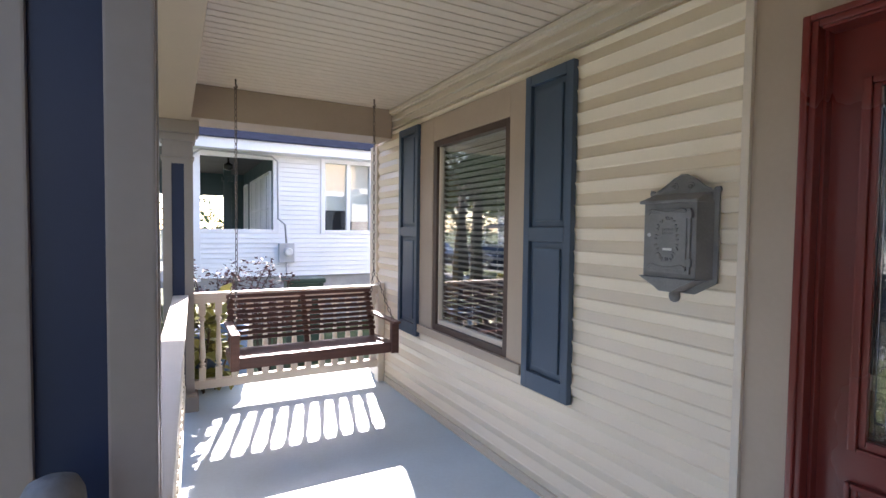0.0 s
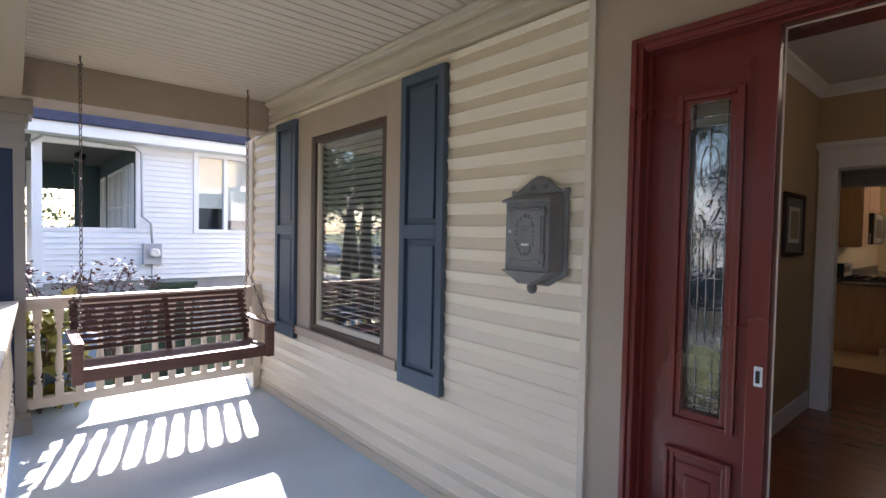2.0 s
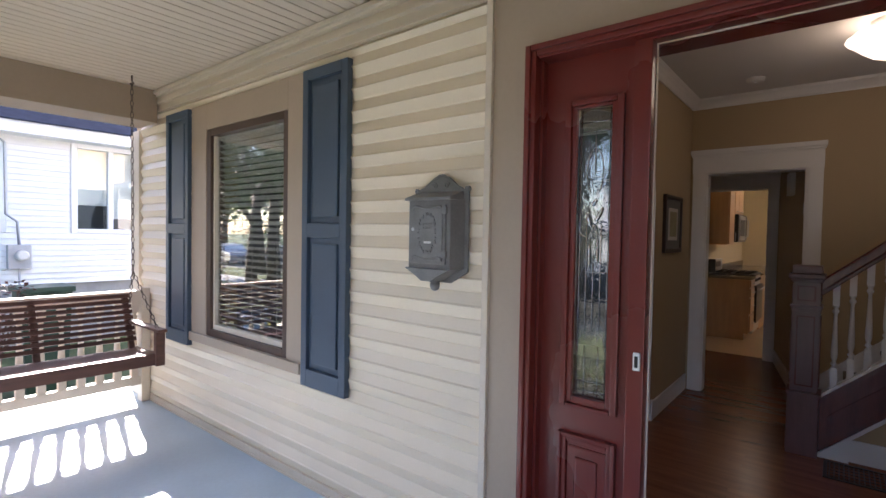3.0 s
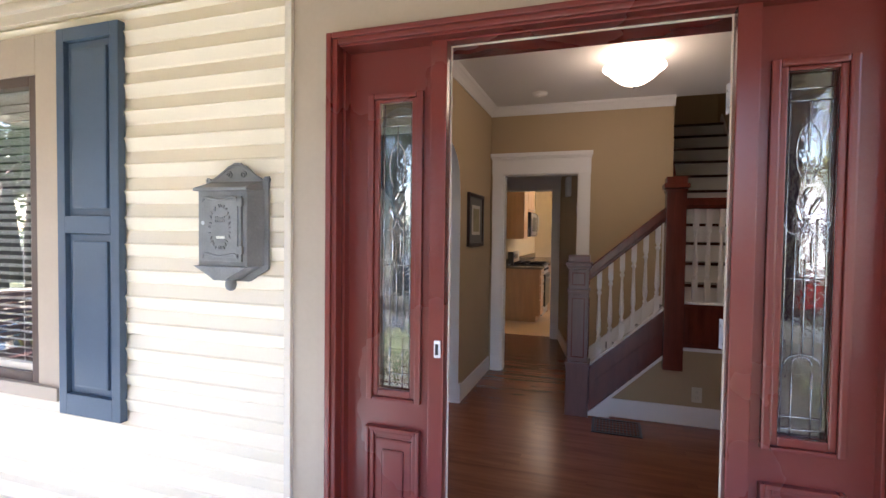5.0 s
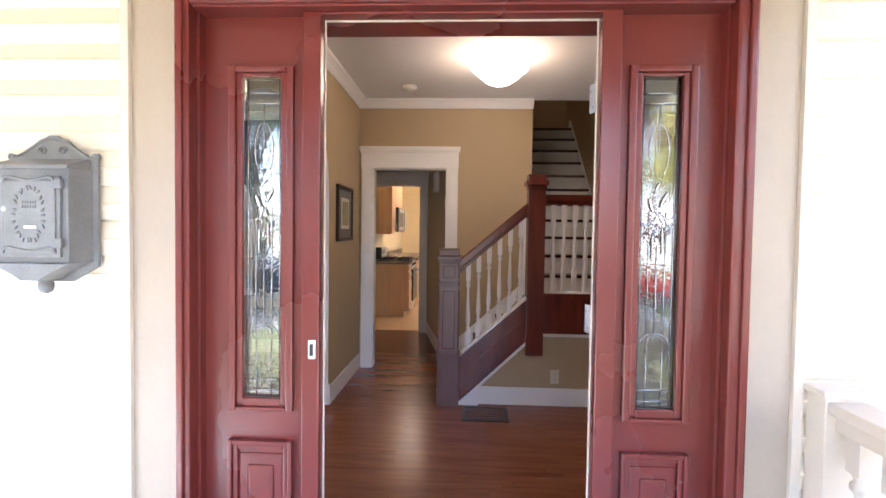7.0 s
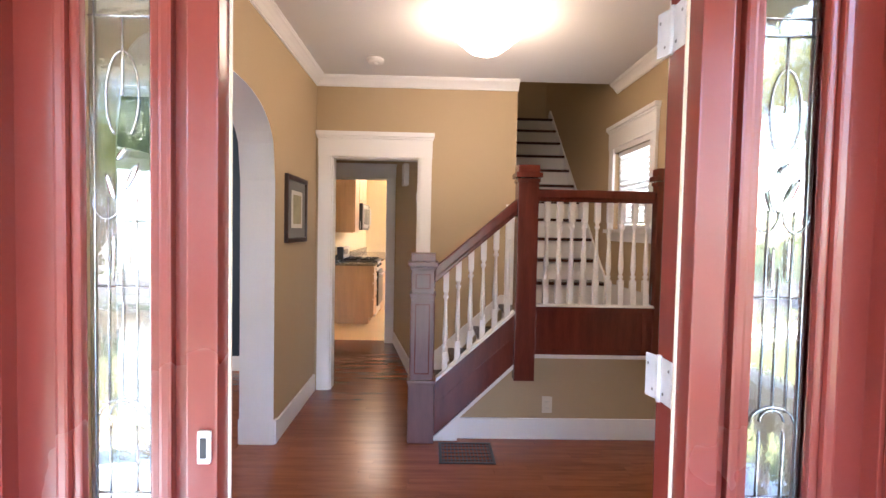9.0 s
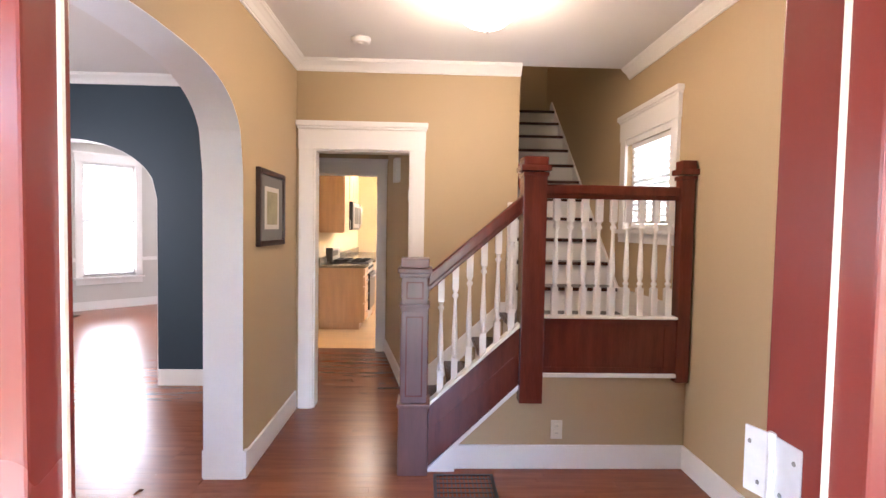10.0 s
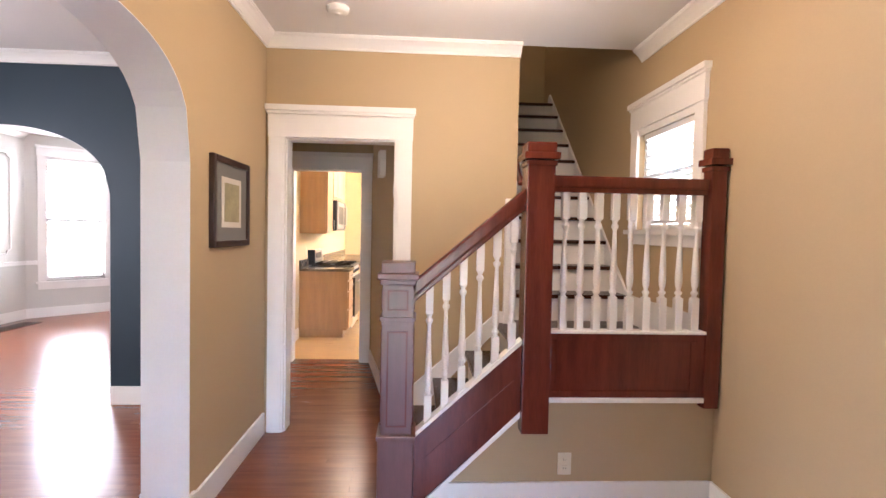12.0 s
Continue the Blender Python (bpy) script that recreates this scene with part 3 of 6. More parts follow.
def arc(cx, cz, r, a0, a1, n=8, sx=1.0, sz=1.0):
    return [(cx + sx * r * math.cos(radians(a0 + (a1 - a0) * i / n)), cz + sz * r * math.sin(radians(a0 + (a1 - a0) * i / n))) for i in range(n + 1)]


def sidelight(y0, y1, g0, g1, label):
    """A red sidelight: leaded glass in a raised moulding over a raised panel."""
    s = thing("sidelight", label, "sidelight", "sidelights")
    f, b = 2.085, 2.13
    z0, z1 = 0.818, 1.920
    part("frame", boxes([(f, b, y0, g0 - 0.03, 0.0, ZT - 0.012), (f, b, g1 + 0.03, y1, 0.0, ZT - 0.012), (f, b, g0 - 0.03, g1 + 0.03, z1 + 0.02, ZT - 0.012), (f, b, g0 - 0.03, g1 + 0.03, 0.0, z0 - 0.02)]), "red", s)
    part("moulding", boxes([(f - 0.018, f + 0.01, g0 - 0.046, g0 - 0.02, z0 - 0.042, z1 + 0.035), (f - 0.018, f + 0.01, g1 + 0.02, g1 + 0.046, z0 - 0.042, z1 + 0.035),
                            (f - 0.018, f + 0.01, g0 - 0.02, g1 + 0.02, z1 + 0.012, z1 + 0.035), (f - 0.018, f + 0.01, g0 - 0.02, g1 + 0.02, z0 - 0.042, z0 - 0.028)], 0.007), "red", s)
    part("bead", boxes([(f - 0.008, f + 0.012, g0 - 0.02, g0, z0 - 0.02, z1 + 0.012), (f - 0.008, f + 0.012, g1, g1 + 0.02, z0 - 0.02, z1 + 0.012),
                        (f - 0.008, f + 0.012, g0, g1, z1, z1 + 0.012), (f - 0.008, f + 0.012, g0, g1, z0 - 0.028, z0)], 0.005), "red", s)
    p = part("lower_panel", boxes([(f - 0.006, f + 0.01, g0 - 0.012, g1 + 0.012, 0.16, 0.625), (f - 0.012, f, g0 + 0.022, g1 - 0.022, 0.2, 0.585)], 0.009), "red", s)
    for o, q, dx in ((0.046, 0.030, 0.024), (0.030, 0.012, 0.015)):     # two stepped mouldings round the panel
        u0, u1, w0, w1 = g0 - o, g1 + o, 0.172 - o, 0.628 + o
        v0, v1, s0, s1 = g0 - q, g1 + q, 0.172 - q, 0.628 + q
        part("panel_moulding", boxes([(f - dx, f + 0.01, u0, v0, w0, w1), (f - dx, f + 0.01, v1, u1, w0, w1), (f - dx, f + 0.01, v0, v1, s1, w1), (f - dx, f + 0.01, v0, v1, w0, s0)], 0.006), "red", s)
    gl = part("glass_pane", slab(f + 0.018, f + 0.023, g0, g1, z0, z1), "leaded", s, "bevelled leaded glass")
    gl.visible_shadow = False
    w, cy = g1 - g0, (g0 + g1) / 2
    x = f + 0.015
    lines = [[(g0 + 0.012, z0), (g0 + 0.012, z1)], [(g1 - 0.012, z0), (g1 - 0.012, z1)], [(g0, z0 + 0.022), (g1, z0 + 0.022)], [(g0, z1 - 0.05), (g1, z1 - 0.05)],
             [(g0, z1 - 0.085), (g1, z1 - 0.085)], [(g0 + 0.012, z0 + 0.06), (g1 - 0.012, z0 + 0.06)], [(g0 + w * 0.3, z0), (g0 + w * 0.3, z0 + 0.20)], [(g1 - w * 0.3, z0), (g1 - w * 0.3, z0 + 0.20)],
             [(cy, z1 - 0.085), (cy, z1 - 0.24)], [(cy, z0 + 0.24), (cy, z1 - 0.56)],
             [(g0 + w * 0.29, z1 - 0.44), (g0 + w * 0.29, z0 + 0.24)], [(g1 - w * 0.29, z1 - 0.44), (g1 - w * 0.29, z0 + 0.24)],
             [(g0 + w * 0.12, z1 - 0.62), (g1 - w * 0.12, z1 - 0.62)]]
    lines.append(arc(cy, z0 + 0.22, w * 0.36, 0, 180, 12, 1, 0.7))
    lines.append(arc(cy, z0 + 0.22, w * 0.2, 0, 180, 10))
    for sg in (-1, 1):
        lines.append(arc(cy + sg * 0.032, z1 - 0.44, 0.032, 90 + sg * 90, 90 + sg * 260, 10, 0.9, 1.4))
        lines.append(arc(cy, z1 - 0.24, 0.046, 90, 90 + sg * 150, 12, 0.7, 1.9))
    for ln in lines:
        part("lead_came", tube([(x, u, v) for u, v in ln], 0.0019, 5), "came", s)
    # bevelled jewels, proud of the pane
    for u, v, ru, rv, tilt in ((cy - 0.020, z1 - 0.40, 0.007, 0.030, 0.45), (cy + 0.022, z1 - 0.42, 0.007, 0.028, -0.3), (cy, z1 - 0.355, 0.006, 0.016, 0.6), (cy - 0.016, z1 - 0.54, 0.004, 0.05, 0), (cy + 0.016, z1 - 0.56, 0.004, 0.05, 0)):
        bm = lathe([(0.001, -0.004), (0.7, -0.003), (1.0, 0.0), (0.7, 0.003), (0.001, 0.004)], 12)
        j = part("bevel_jewel", bm, "jewel", s, "bright bevelled glass jewel")
        j.matrix_world = Matrix.Translation((x - 0.003, u, v)) @ Matrix.Rotation(tilt, 4, "X") @ Matrix.Rotation(radians(90), 4, "Y") @ Matrix.Diagonal((rv, ru, 1, 1))
    return s


sidelight(0.378, 0.728, 0.463, 0.597, "oxblood red sidelight with leaded glass above a raised panel")
sidelight(-0.988, -0.662, -0.872, -0.742, "oxblood red sidelight with leaded glass beside the door hinges")

bell = thing("doorbell", "white rounded doorbell with a dark button on the mullion", "doorbell", at=(2.045, 0.340, 1.002))
part("plate", slab(-0.011, 0, -0.0125, 0.0125, -0.032, 0.032, 0.005), "plastic", bell)
part("button", slab(-0.014, -0.010, -0.006, 0.006, -0.020, 0.020, 0.0018), "black", bell)


def front_door():
    """The open front door, folded back to the front wall; hinge line at its origin."""
    d = thing("front_door", "dark cherry front door standing wide open into the hall", "door", at=(XI - 0.006, -0.65, 0.012))
    d.rotation_euler = (0, 0, radians(-72))
    w, t, h = 0.89, 0.045, 2.06
    part("slab", slab(0, w, -t, 0, 0, h, 0.003), "red_dark", d)
    for a, b, c, e in ((0.14, 0.75, 0.25, 0.75), (0.14, 0.75, 0.95, 1.9)):
        part("raised_panel", boxes([(a, b, -t - 0.008, 0.008, c, e), (a + 0.05, b - 0.05, -t - 0.014, 0.014, c + 0.05, e - 0.05)], 0.008), "red_dark", d)
    kn = part("door_knob", lathe([(0.012, 0), (0.012, 0.03), (0.028, 0.04), (0.03, 0.055), (0.02, 0.068)], 16), "steel", d, "satin steel door knob")
    kn.matrix_local = pose(w - 0.07, 0, 1.0, -90, 0, 0)
    return d


front_door()
for z in (0.16, 1.035, 1.845):
    h = thing("hinge", "white zinc butt hinge on the red door jamb", "hinge", "door hinges", at=(XI - 0.010, -0.644, z))
    part("jamb_leaf", slab(-0.058, -0.004, 0.009, 0.012, 0, 0.104, 0.001), "hinge", h)
    lf = part("door_leaf", slab(0.004, 0.046, -0.002, 0.002, 0, 0.104, 0.001), "hinge", h)
    lf.matrix_local = pose(0, 0.010, 0, 0, 0, 18)
    part("pin", lathe([(0.006, -0.004), (0.007, 0), (0.007, 0.104), (0.006, 0.108)], 12, (0, 0.012, 0)), "hinge", h)
    for sx in (-0.045, -0.02, 0.02, 0.035):
        sc = part("screw", lathe([(0.004, 0), (0.003, 0.0015)], 8), "iron", h)
        sc.matrix_local = pose(sx, 0.0122 + max(0, sx) * 0.32, 0.02 + 0.06 * (abs(sx) > 0.03), -90, 0, 0)

# ---- porch window, shutters, mailbox, swing ----


def porch_window():
    w = thing("window_1", "wide brown-framed porch window with white blinds", "window", "", "structure")
    y0, y1, z0, z1 = 2.40, 3.43, 0.66, 2.17
    x = XO - 0.028
    part("casing", boxes([(x, XO, 2.245, y0, 0.62, 2.36), (x, XO, y1, 3.665, 0.62, 2.36), (x, XO, y0, y1, z1, 2.36), (x - 0.02, XO, 2.245, 3.665, 0.595, 0.66)], 0.005), "tan", w)
    part("window_frame", boxes([(XO - 0.022, XO + 0.09, y0, y0 + 0.055, z0, z1), (XO - 0.022, XO + 0.09, y1 - 0.055, y1, z0, z1), (XO - 0.022, XO + 0.09, y0 + 0.055, y1 - 0.055, z1 - 0.05, z1), (XO - 0.022, XO + 0.09, y0 + 0.055, y1 - 0.055, z0, z0 + 0.05)], 0.006), "brown_frame", w)
    part("inner_stop", boxes([(XO + 0.0, XO + 0.03, y0 + 0.055, y0 + 0.075, z0 + 0.05, z1 - 0.05), (XO + 0.0, XO + 0.03, y1 - 0.075, y1 - 0.055, z0 + 0.05, z1 - 0.05), (XO, XO + 0.03, y0 + 0.075, y1 - 0.075, z0 + 0.05, z0 + 0.085)], 0.003), "cream", w)
    g = part("pane", slab(XO + 0.02, XO + 0.026, y0 + 0.055, y1 - 0.055, z0 + 0.05, z1 - 0.05), "glass", w)
    g.visible_shadow = False
    return w


porch_window()


def blind(name_label, y0, y1, z0, z1, x, angle, pitch=0.043):
    b = thing("window_blind", name_label, "blind")
    n = int((z1 - z0) / pitch)
    first = None
    for i in range(n):
        z = z1 - 0.05 - i * pitch
        if first is None:
            first = part("slat", slab(-0.024, 0.024, y0, y1, -0.0015, 0.0015), "blind", b)
            first.location, first.rotation_euler = (x, 0, z), (0, radians(angle), 0)
        else:
            again(first, (x, 0, z), (0, radians(angle), 0))
    part("head_rail", slab(x - 0.028, x + 0.028, y0, y1, z1 - 0.04, z1, 0.003), "blind", b)
    for y in (y0 + 0.15, (y0 + y1) / 2, y1 - 0.15):
        part("cord", slab(x - 0.026, x - 0.024, y - 0.002, y + 0.002, z0, z1), "blind", b)
    return b


blind("white horizontal blind half open behind the porch window", 2.46, 3.37, 0.72, 2.14, XO + 0.065, 26)


def shutter():
    s = thing("shutter", "slate blue raised-panel window shutter", "shutter", "window shutters", at=(XO - 0.02, 2.02, 0.55))
    w, h, t = 0.195, 1.80, 0.036
    part("frame", boxes([(-t, 0, -w, -w + 0.05, 0, h), (-t, 0, w - 0.05, w, 0, h), (-t, 0, -w + 0.05, w - 0.05, 0, 0.1), (-t, 0, -w + 0.05, w - 0.05, 0.855, 0.935), (-t, 0, -w + 0.05, w - 0.05, h - 0.06, h)], 0.004), "blue", s)
    for a, b in ((0.1, 0.855), (0.935, h - 0.06)):
        part("panel", boxes([(-t + 0.022, -0.004, -w + 0.05, w - 0.05, a, b), (-t + 0.008, -0.01, -w + 0.085, w - 0.085, a + 0.035, b - 0.035)], 0.010), "blue", s)
    return s


sh = shutter()
copy_thing(sh, pose(XO - 0.02, 3.862, 0.55))


def mailbox():
    m = thing("mailbox", "grey cast-iron wall mailbox with crest and keyed door", "mailbox", at=(XO - 0.028, 1.196, 1.18))
    w, dp, z0, z1 = 0.116, 0.098, 0.105, 0.41
    body = prism([(-w, z0), (w, z0), (w, z1), (-w, z1)], -dp + 0.006, -0.01, "x", 0.004)
    for v in body.verts:     # the box widens towards the wall
        v.co.y *= 1 + 0.20 * (v.co.x + dp) / dp
    part("body", body, "iron", m)
    # back plate: a low bell-shaped crest between two pierced ears
    e = w + 0.036
    crest = [(e, z1 + 0.03), (e + 0.006, z1 + 0.042), (e, z1 + 0.054), (e - 0.014, z1 + 0.050), (e - 0.024, z1 + 0.042)]
    crest += [(u, z1 + v) for u, v in ((0.104, 0.050), (0.082, 0.066), (0.062, 0.084), (0.044, 0.098), (0.026, 0.104), (0.012, 0.112))]
    crest += [(-u, v) for u, v in reversed(crest)]
    part("back_plate", prism([(e, z0 - 0.012)] + crest + [(-e, z0 - 0.012), (-0.06, 0.04), (0.06, 0.04)], -0.012, 0.0, "x"), "iron", m)
    rim = [(u * 0.122, z1 + 0.046 + 0.056 * max(0.0, math.cos(u * math.pi / 2)) ** 1.4) for u in (1, 0.8, 0.6, 0.4, 0.2, 0, -0.2, -0.4, -0.6, -0.8, -1)]
    part("crest", tube([(-0.013, u, v - 0.002) for u, v in rim], 0.004, 6), "iron", m)
    for sg in (-1, 1):
        part("crest_scroll", tube([(-0.014, sg * (0.034 + 0.016 * (1 - k / 14) * math.cos(k * 0.75)), z1 + 0.062 + 0.016 * (1 - k / 14) * math.sin(k * 0.75)) for k in range(12)], 0.0032, 6), "iron", m)
        part("ear_ring", tube([(-0.013, sg * (e - 0.010) + 0.008 * math.cos(k * 0.6), z1 + 0.042 + 0.008 * math.sin(k * 0.6)) for k in range(12)], 0.003, 6), "iron", m)
    part("lid", prism([(-dp - 0.012, z1 - 0.008), (-dp - 0.012, z1 + 0.003), (-0.02, z1 + 0.034), (-0.012, z1 + 0.03), (-0.012, z1 - 0.008)], -w - 0.014, w + 0.014, "y", 0.004), "iron", m)
    part("door", boxes([(-dp - 0.004, -dp + 0.01, -w + 0.018, w - 0.022, z0 + 0.02, z1 - 0.03), (-dp - 0.009, -dp, -w + 0.03, w - 0.036, z0 + 0.035, z1 - 0.045)], 0.004), "iron", m)
    rng = random.Random(12)
    for k in range(26):     # the cast wreath of leaves round the slot
        a = radians(k * 360 / 26)
        u, v = 0.050 * math.cos(a) + rng.uniform(-0.004, 0.004), 0.258 + 0.082 * math.sin(a) + rng.uniform(-0.004, 0.004)
        bm = lathe([(0.001, -0.006), (0.008, -0.003), (0.009, 0.002), (0.001, 0.004)], 7)
        lf = part("wreath_leaf", bm, "iron", m)
        lf.matrix_local = Matrix.Translation((-dp - 0.010, u, v)) @ Matrix.Rotation(a + rng.uniform(-0.7, 0.7), 4, "X") @ Matrix.Rotation(radians(90), 4, "Y") @ Matrix.Diagonal((0.45, 0.95, 0.55, 1))
    part("raised_lettering", boxes([(-dp - 0.0115, -dp - 0.008, -0.026 + 0.0085 * k, -0.0205 + 0.0085 * k, zz, zz + 0.009) for zz in (0.292, 0.278) for k in range(6)], 0.0008), "iron", m)
    for sg, zz in ((1, 0.368), (-1, 0.148)):     # double-curved rims above and below
        part("scroll_moulding", tube([(-dp - 0.008, (w - 0.03) * u, zz + 0.010 * v) for u, v in ((-1, -0.9), (-0.9, 0.5), (-0.75, 0.9), (-0.4, 0.2), (0, -0.3), (0.4, 0.2), (0.75, 0.9), (0.9, 0.5), (1, -0.9))], 0.0045, 6), "iron", m)
    part("mail_slot", slab(-dp - 0.0115, -dp - 0.008, -0.026, 0.014, 0.214, 0.224, 0.001), "plastic", m, "bright slot showing a letter")
    k = part("lock", lathe([(0.009, 0), (0.008, 0.006)], 14), "steel", m, "round key lock")
    k.matrix_local = pose(-dp - 0.005, w - 0.036, 0.275, 0, -90, 0)
    for z in (z0 + 0.05, z1 - 0.07):
        part("door_hinge", slab(-dp - 0.012, -dp + 0.002, -w + 0.008, -w + 0.03, z, z + 0.03, 0.003), "iron", m)
    part("bottom", prism([(-w - 0.012, z0), (w + 0.012, z0), (0.055, 0.068), (0.028, 0.05), (-0.028, 0.05), (-0.055, 0.068)], -dp - 0.012, -0.004, "x", 0.004), "iron", m)
    part("finial", lathe([(0.006, 0.004), (0.017, 0.010), (0.022, 0.022), (0.022, 0.038), (0.019, 0.041), (0.022, 0.045), (0.022, 0.060)], 16, (-0.045, 0, 0.0)), "iron", m)
    return m


mailbox()


def porch_swing():
    s = thing("porch_swing", "dark stained slatted wooden porch swing hung on chains", "swing", at=(1.15, 3.85, 0))
    a = 0.61
    first = None
    for i in range(9):   # back slats, leaning away
        z = 0.585 + 0.040 * i
        y = 0.20 + 0.017 * i
        if first is None:
            first = part("back_slat", slab(-a, a, -0.008, 0.008, -0.0145, 0.0145, 0.003), "swing", s)
            first.location, first.rotation_euler = (0, y, z), (radians(-23), 0, 0)
        else:
            again(first, (0, y, z), (radians(-23), 0, 0))
    for x in (-a + 0.03, 0.0, a - 0.03):
        u = part("back_upright", slab(-0.02, 0.02, -0.012, 0.02, 0, 0.44, 0.004), "swing", s)
        u.location, u.rotation_euler = (x, 0.195, 0.51), (radians(-23), 0, 0)
    seat = None
    for i in range(7):
        y = -0.20 + 0.062 * i
        if seat is None:
            seat = part("seat_slat", slab(-a, a, -0.03, 0.03, -0.009, 0.009, 0.003), "swing", s)
            seat.location = (0, y, 0.535)
        else:
            again(seat, (0, y, 0.535 - 0.005 * i))
    part("front_rail", slab(-a - 0.02, a + 0.02, -0.26, -0.23, 0.462, 0.545, 0.004), "swing", s)
    part("rear_rail", slab(-a, a, 0.18, 0.21, 0.44, 0.51, 0.004), "swing", s)
    for x in (-a + 0.005, a - 0.005):
        part("side_rail", slab(x - 0.02, x + 0.02, -0.23, 0.22, 0.45, 0.52, 0.004), "swing", s)
        part("arm_post", slab(x - 0.03, x + 0.03, -0.275, -0.225, 0.455, 0.70, 0.005), "swing", s)
        part("armrest", slab(x - 0.030, x + 0.030, -0.315, 0.27, 0.70, 0.722, 0.007), "swing", s)

    def chain(p, q):
        p, q = Vector(p), Vector(q)
        n = max(2, int((q - p).length / 0.042))
        d = (q - p).normalized()
        bm = bmesh.new()
        for i in range(n):
            c = p + (q - p) * ((i + 0.5) / n)
            u = d.orthogonal().normalized()
            v = d.cross(u)
            if i % 2:
                u, v = v, u
            loop = [c + d * (0.026 * math.sin(t)) + u * (0.010 * math.cos(t)) for t in [2 * math.pi * k / 10 for k in range(11)]]
            t = tube(loop, 0.0032, 5)
            me = bpy.data.meshes.new("tmp")
            t.to_mesh(me)
            t.free()
            bm.from_mesh(me)
            bpy.data.meshes.remove(me)
        return part("chain", bm, "chain", s, "rusty steel chain")

    for sg in (-1, 1):
        x = sg * 0.555
        knot = (x, 0.10, 1.12)
        chain((x, 0.12, PC - 0.06), knot)
        chain(knot, (sg * 0.60, -0.24, 0.71))
        chain(knot, (sg * 0.60, 0.30, 0.86))
        part("ceiling_hook", tube([(x, 0.12, PC), (x, 0.12, PC - 0.04), (x + 0.012, 0.12, PC - 0.055), (x, 0.12, PC - 0.075), (x - 0.012, 0.12, PC - 0.06)], 0.006, 6), "chain", s)
    return s


porch_swing()
# ---- hall: trim, stairs, fixtures ----


def cased_opening(name, x, face, y0, y1, top, w, head, label, z_cap=0.06):
    """Casing on a wall at x, facing -x: two legs, a tall head and a projecting cap."""
    c = thing(name, label, "door casing", "", "structure")
    for a, b in ((y0 - w, y0), (y1, y1 + w)):
        part("casing_leg", boxes([(x - face, x, a, b, 0, top), (x - face - 0.006, x - face, a + 0.015, b - 0.015, 0, top)], 0.003), "white", c)
    part("head_board", slab(x - face - 0.004, x, y0 - w - 0.004, y1 + w + 0.004, top, head, 0.003), "white", c)
    part("head_cap", boxes([(x - face - 0.03, x, y0 - w - 0.02, y1 + w + 0.02, head + 0.02, head + z_cap), (x - face - 0.018, x, y0 - w - 0.012, y1 + w + 0.012, head, head + 0.02)], 0.004), "white", c)
    return c


c = cased_opening("door_1", BX, 0.022, 0.035, 0.79, 2.045, 0.112, 2.200, "white cased doorway to the passage")
part("jamb", boxes([(BX, BX + 0.13, 0.035, 0.047, 0, 2.045), (BX, BX + 0.13, 0.778, 0.79, 0, 2.045), (BX, BX + 0.13, 0.047, 0.778, 2.033, 2.045)]), "white", c)
c = cased_opening("door_2", 7.24, 0.02, 0.47, 1.20, 2.05, 0.1, 2.19, "white cased doorway to the kitchen", 0.035)
part("jamb", boxes([(7.24, 7.36, 0.47, 0.482, 0, 2.05), (7.24, 7.36, 1.188, 1.20, 0, 2.05), (7.24, 7.36, 0.482, 1.188, 2.038, 2.05)]), "white", c)

for z in (0.30, 1.66):
    jh = thing("jamb_hinge", "painted hinge leaf still fixed to the white jamb", "hinge", "jamb hinges", at=(BX + 0.06, 0.047, z))
    part("leaf", slab(-0.018, 0.018, 0, 0.003, 0, 0.09, 0.001), "plastic", jh)
    part("pin", lathe([(0.005, -0.003), (0.006, 0), (0.006, 0.09), (0.005, 0.093)], 10, (0.02, 0.004, 0)), "hinge", jh)

BB = 0.145


def baseboard(rows, label="white baseboard with a rounded top"):
    for r in rows:
        setting("baseboard", slab(*r, 0.0, BB, 0.005), "white", label, "baseboard")


baseboard([(4.335, BX - 0.03, HL - 0.016, HL), (XI, 2.705, HL - 0.016, HL), (XI, 4.43, HR, HR + 0.016), (BX + 0.13, 7.22, 1.286, 1.30), (7.36, 8.36, 1.386, 1.40),
           (5.934, 5.95, 1.44, 2.275), (5.934, 5.95, 3.945, 4.28), (6.15, 9.5, 5.634, 5.65), (XI, 2.266, 1.14, 4.28), (6.15, 11.0, 1.66, 1.676)])
setting("baseboard", slab(0.02, 1.70, 0, 0.016, 0.0, BB, 0.005), "white", "white baseboard along the slanting passage wall", "baseboard").matrix_world = SLANT
setting("baseboard", slab(4.42, 4.436, HR + 0.016, -0.235, 0.0, BB, 0.005), "white", "white baseboard under the stairs", "baseboard")
for a, b in ((0.93, 1.14),):
    setting("arch_plinth", slab(4.30, 4.338, HL - 0.018, 1.155, 0, 0.16, 0.004), "archwhite", "white block at the foot of the arch", "baseboard")


def crown(name, a0, a1, t, along, sign, z=CEIL, label="white crown moulding"):
    prof = [(0, 0), (0, -0.084), (0.012, -0.084), (0.013, -0.072), (0.018, -0.070), (0.034, -0.046), (0.056, -0.026), (0.068, -0.020), (0.069, -0.012), (0.075, -0.010), (0.075, 0)]
    pts = [(t + sign * p, z + q) for p, q in prof]
    setting(name, prism(pts, a0, a1, "x" if along == "x" else "y"), "white", label, "trim")


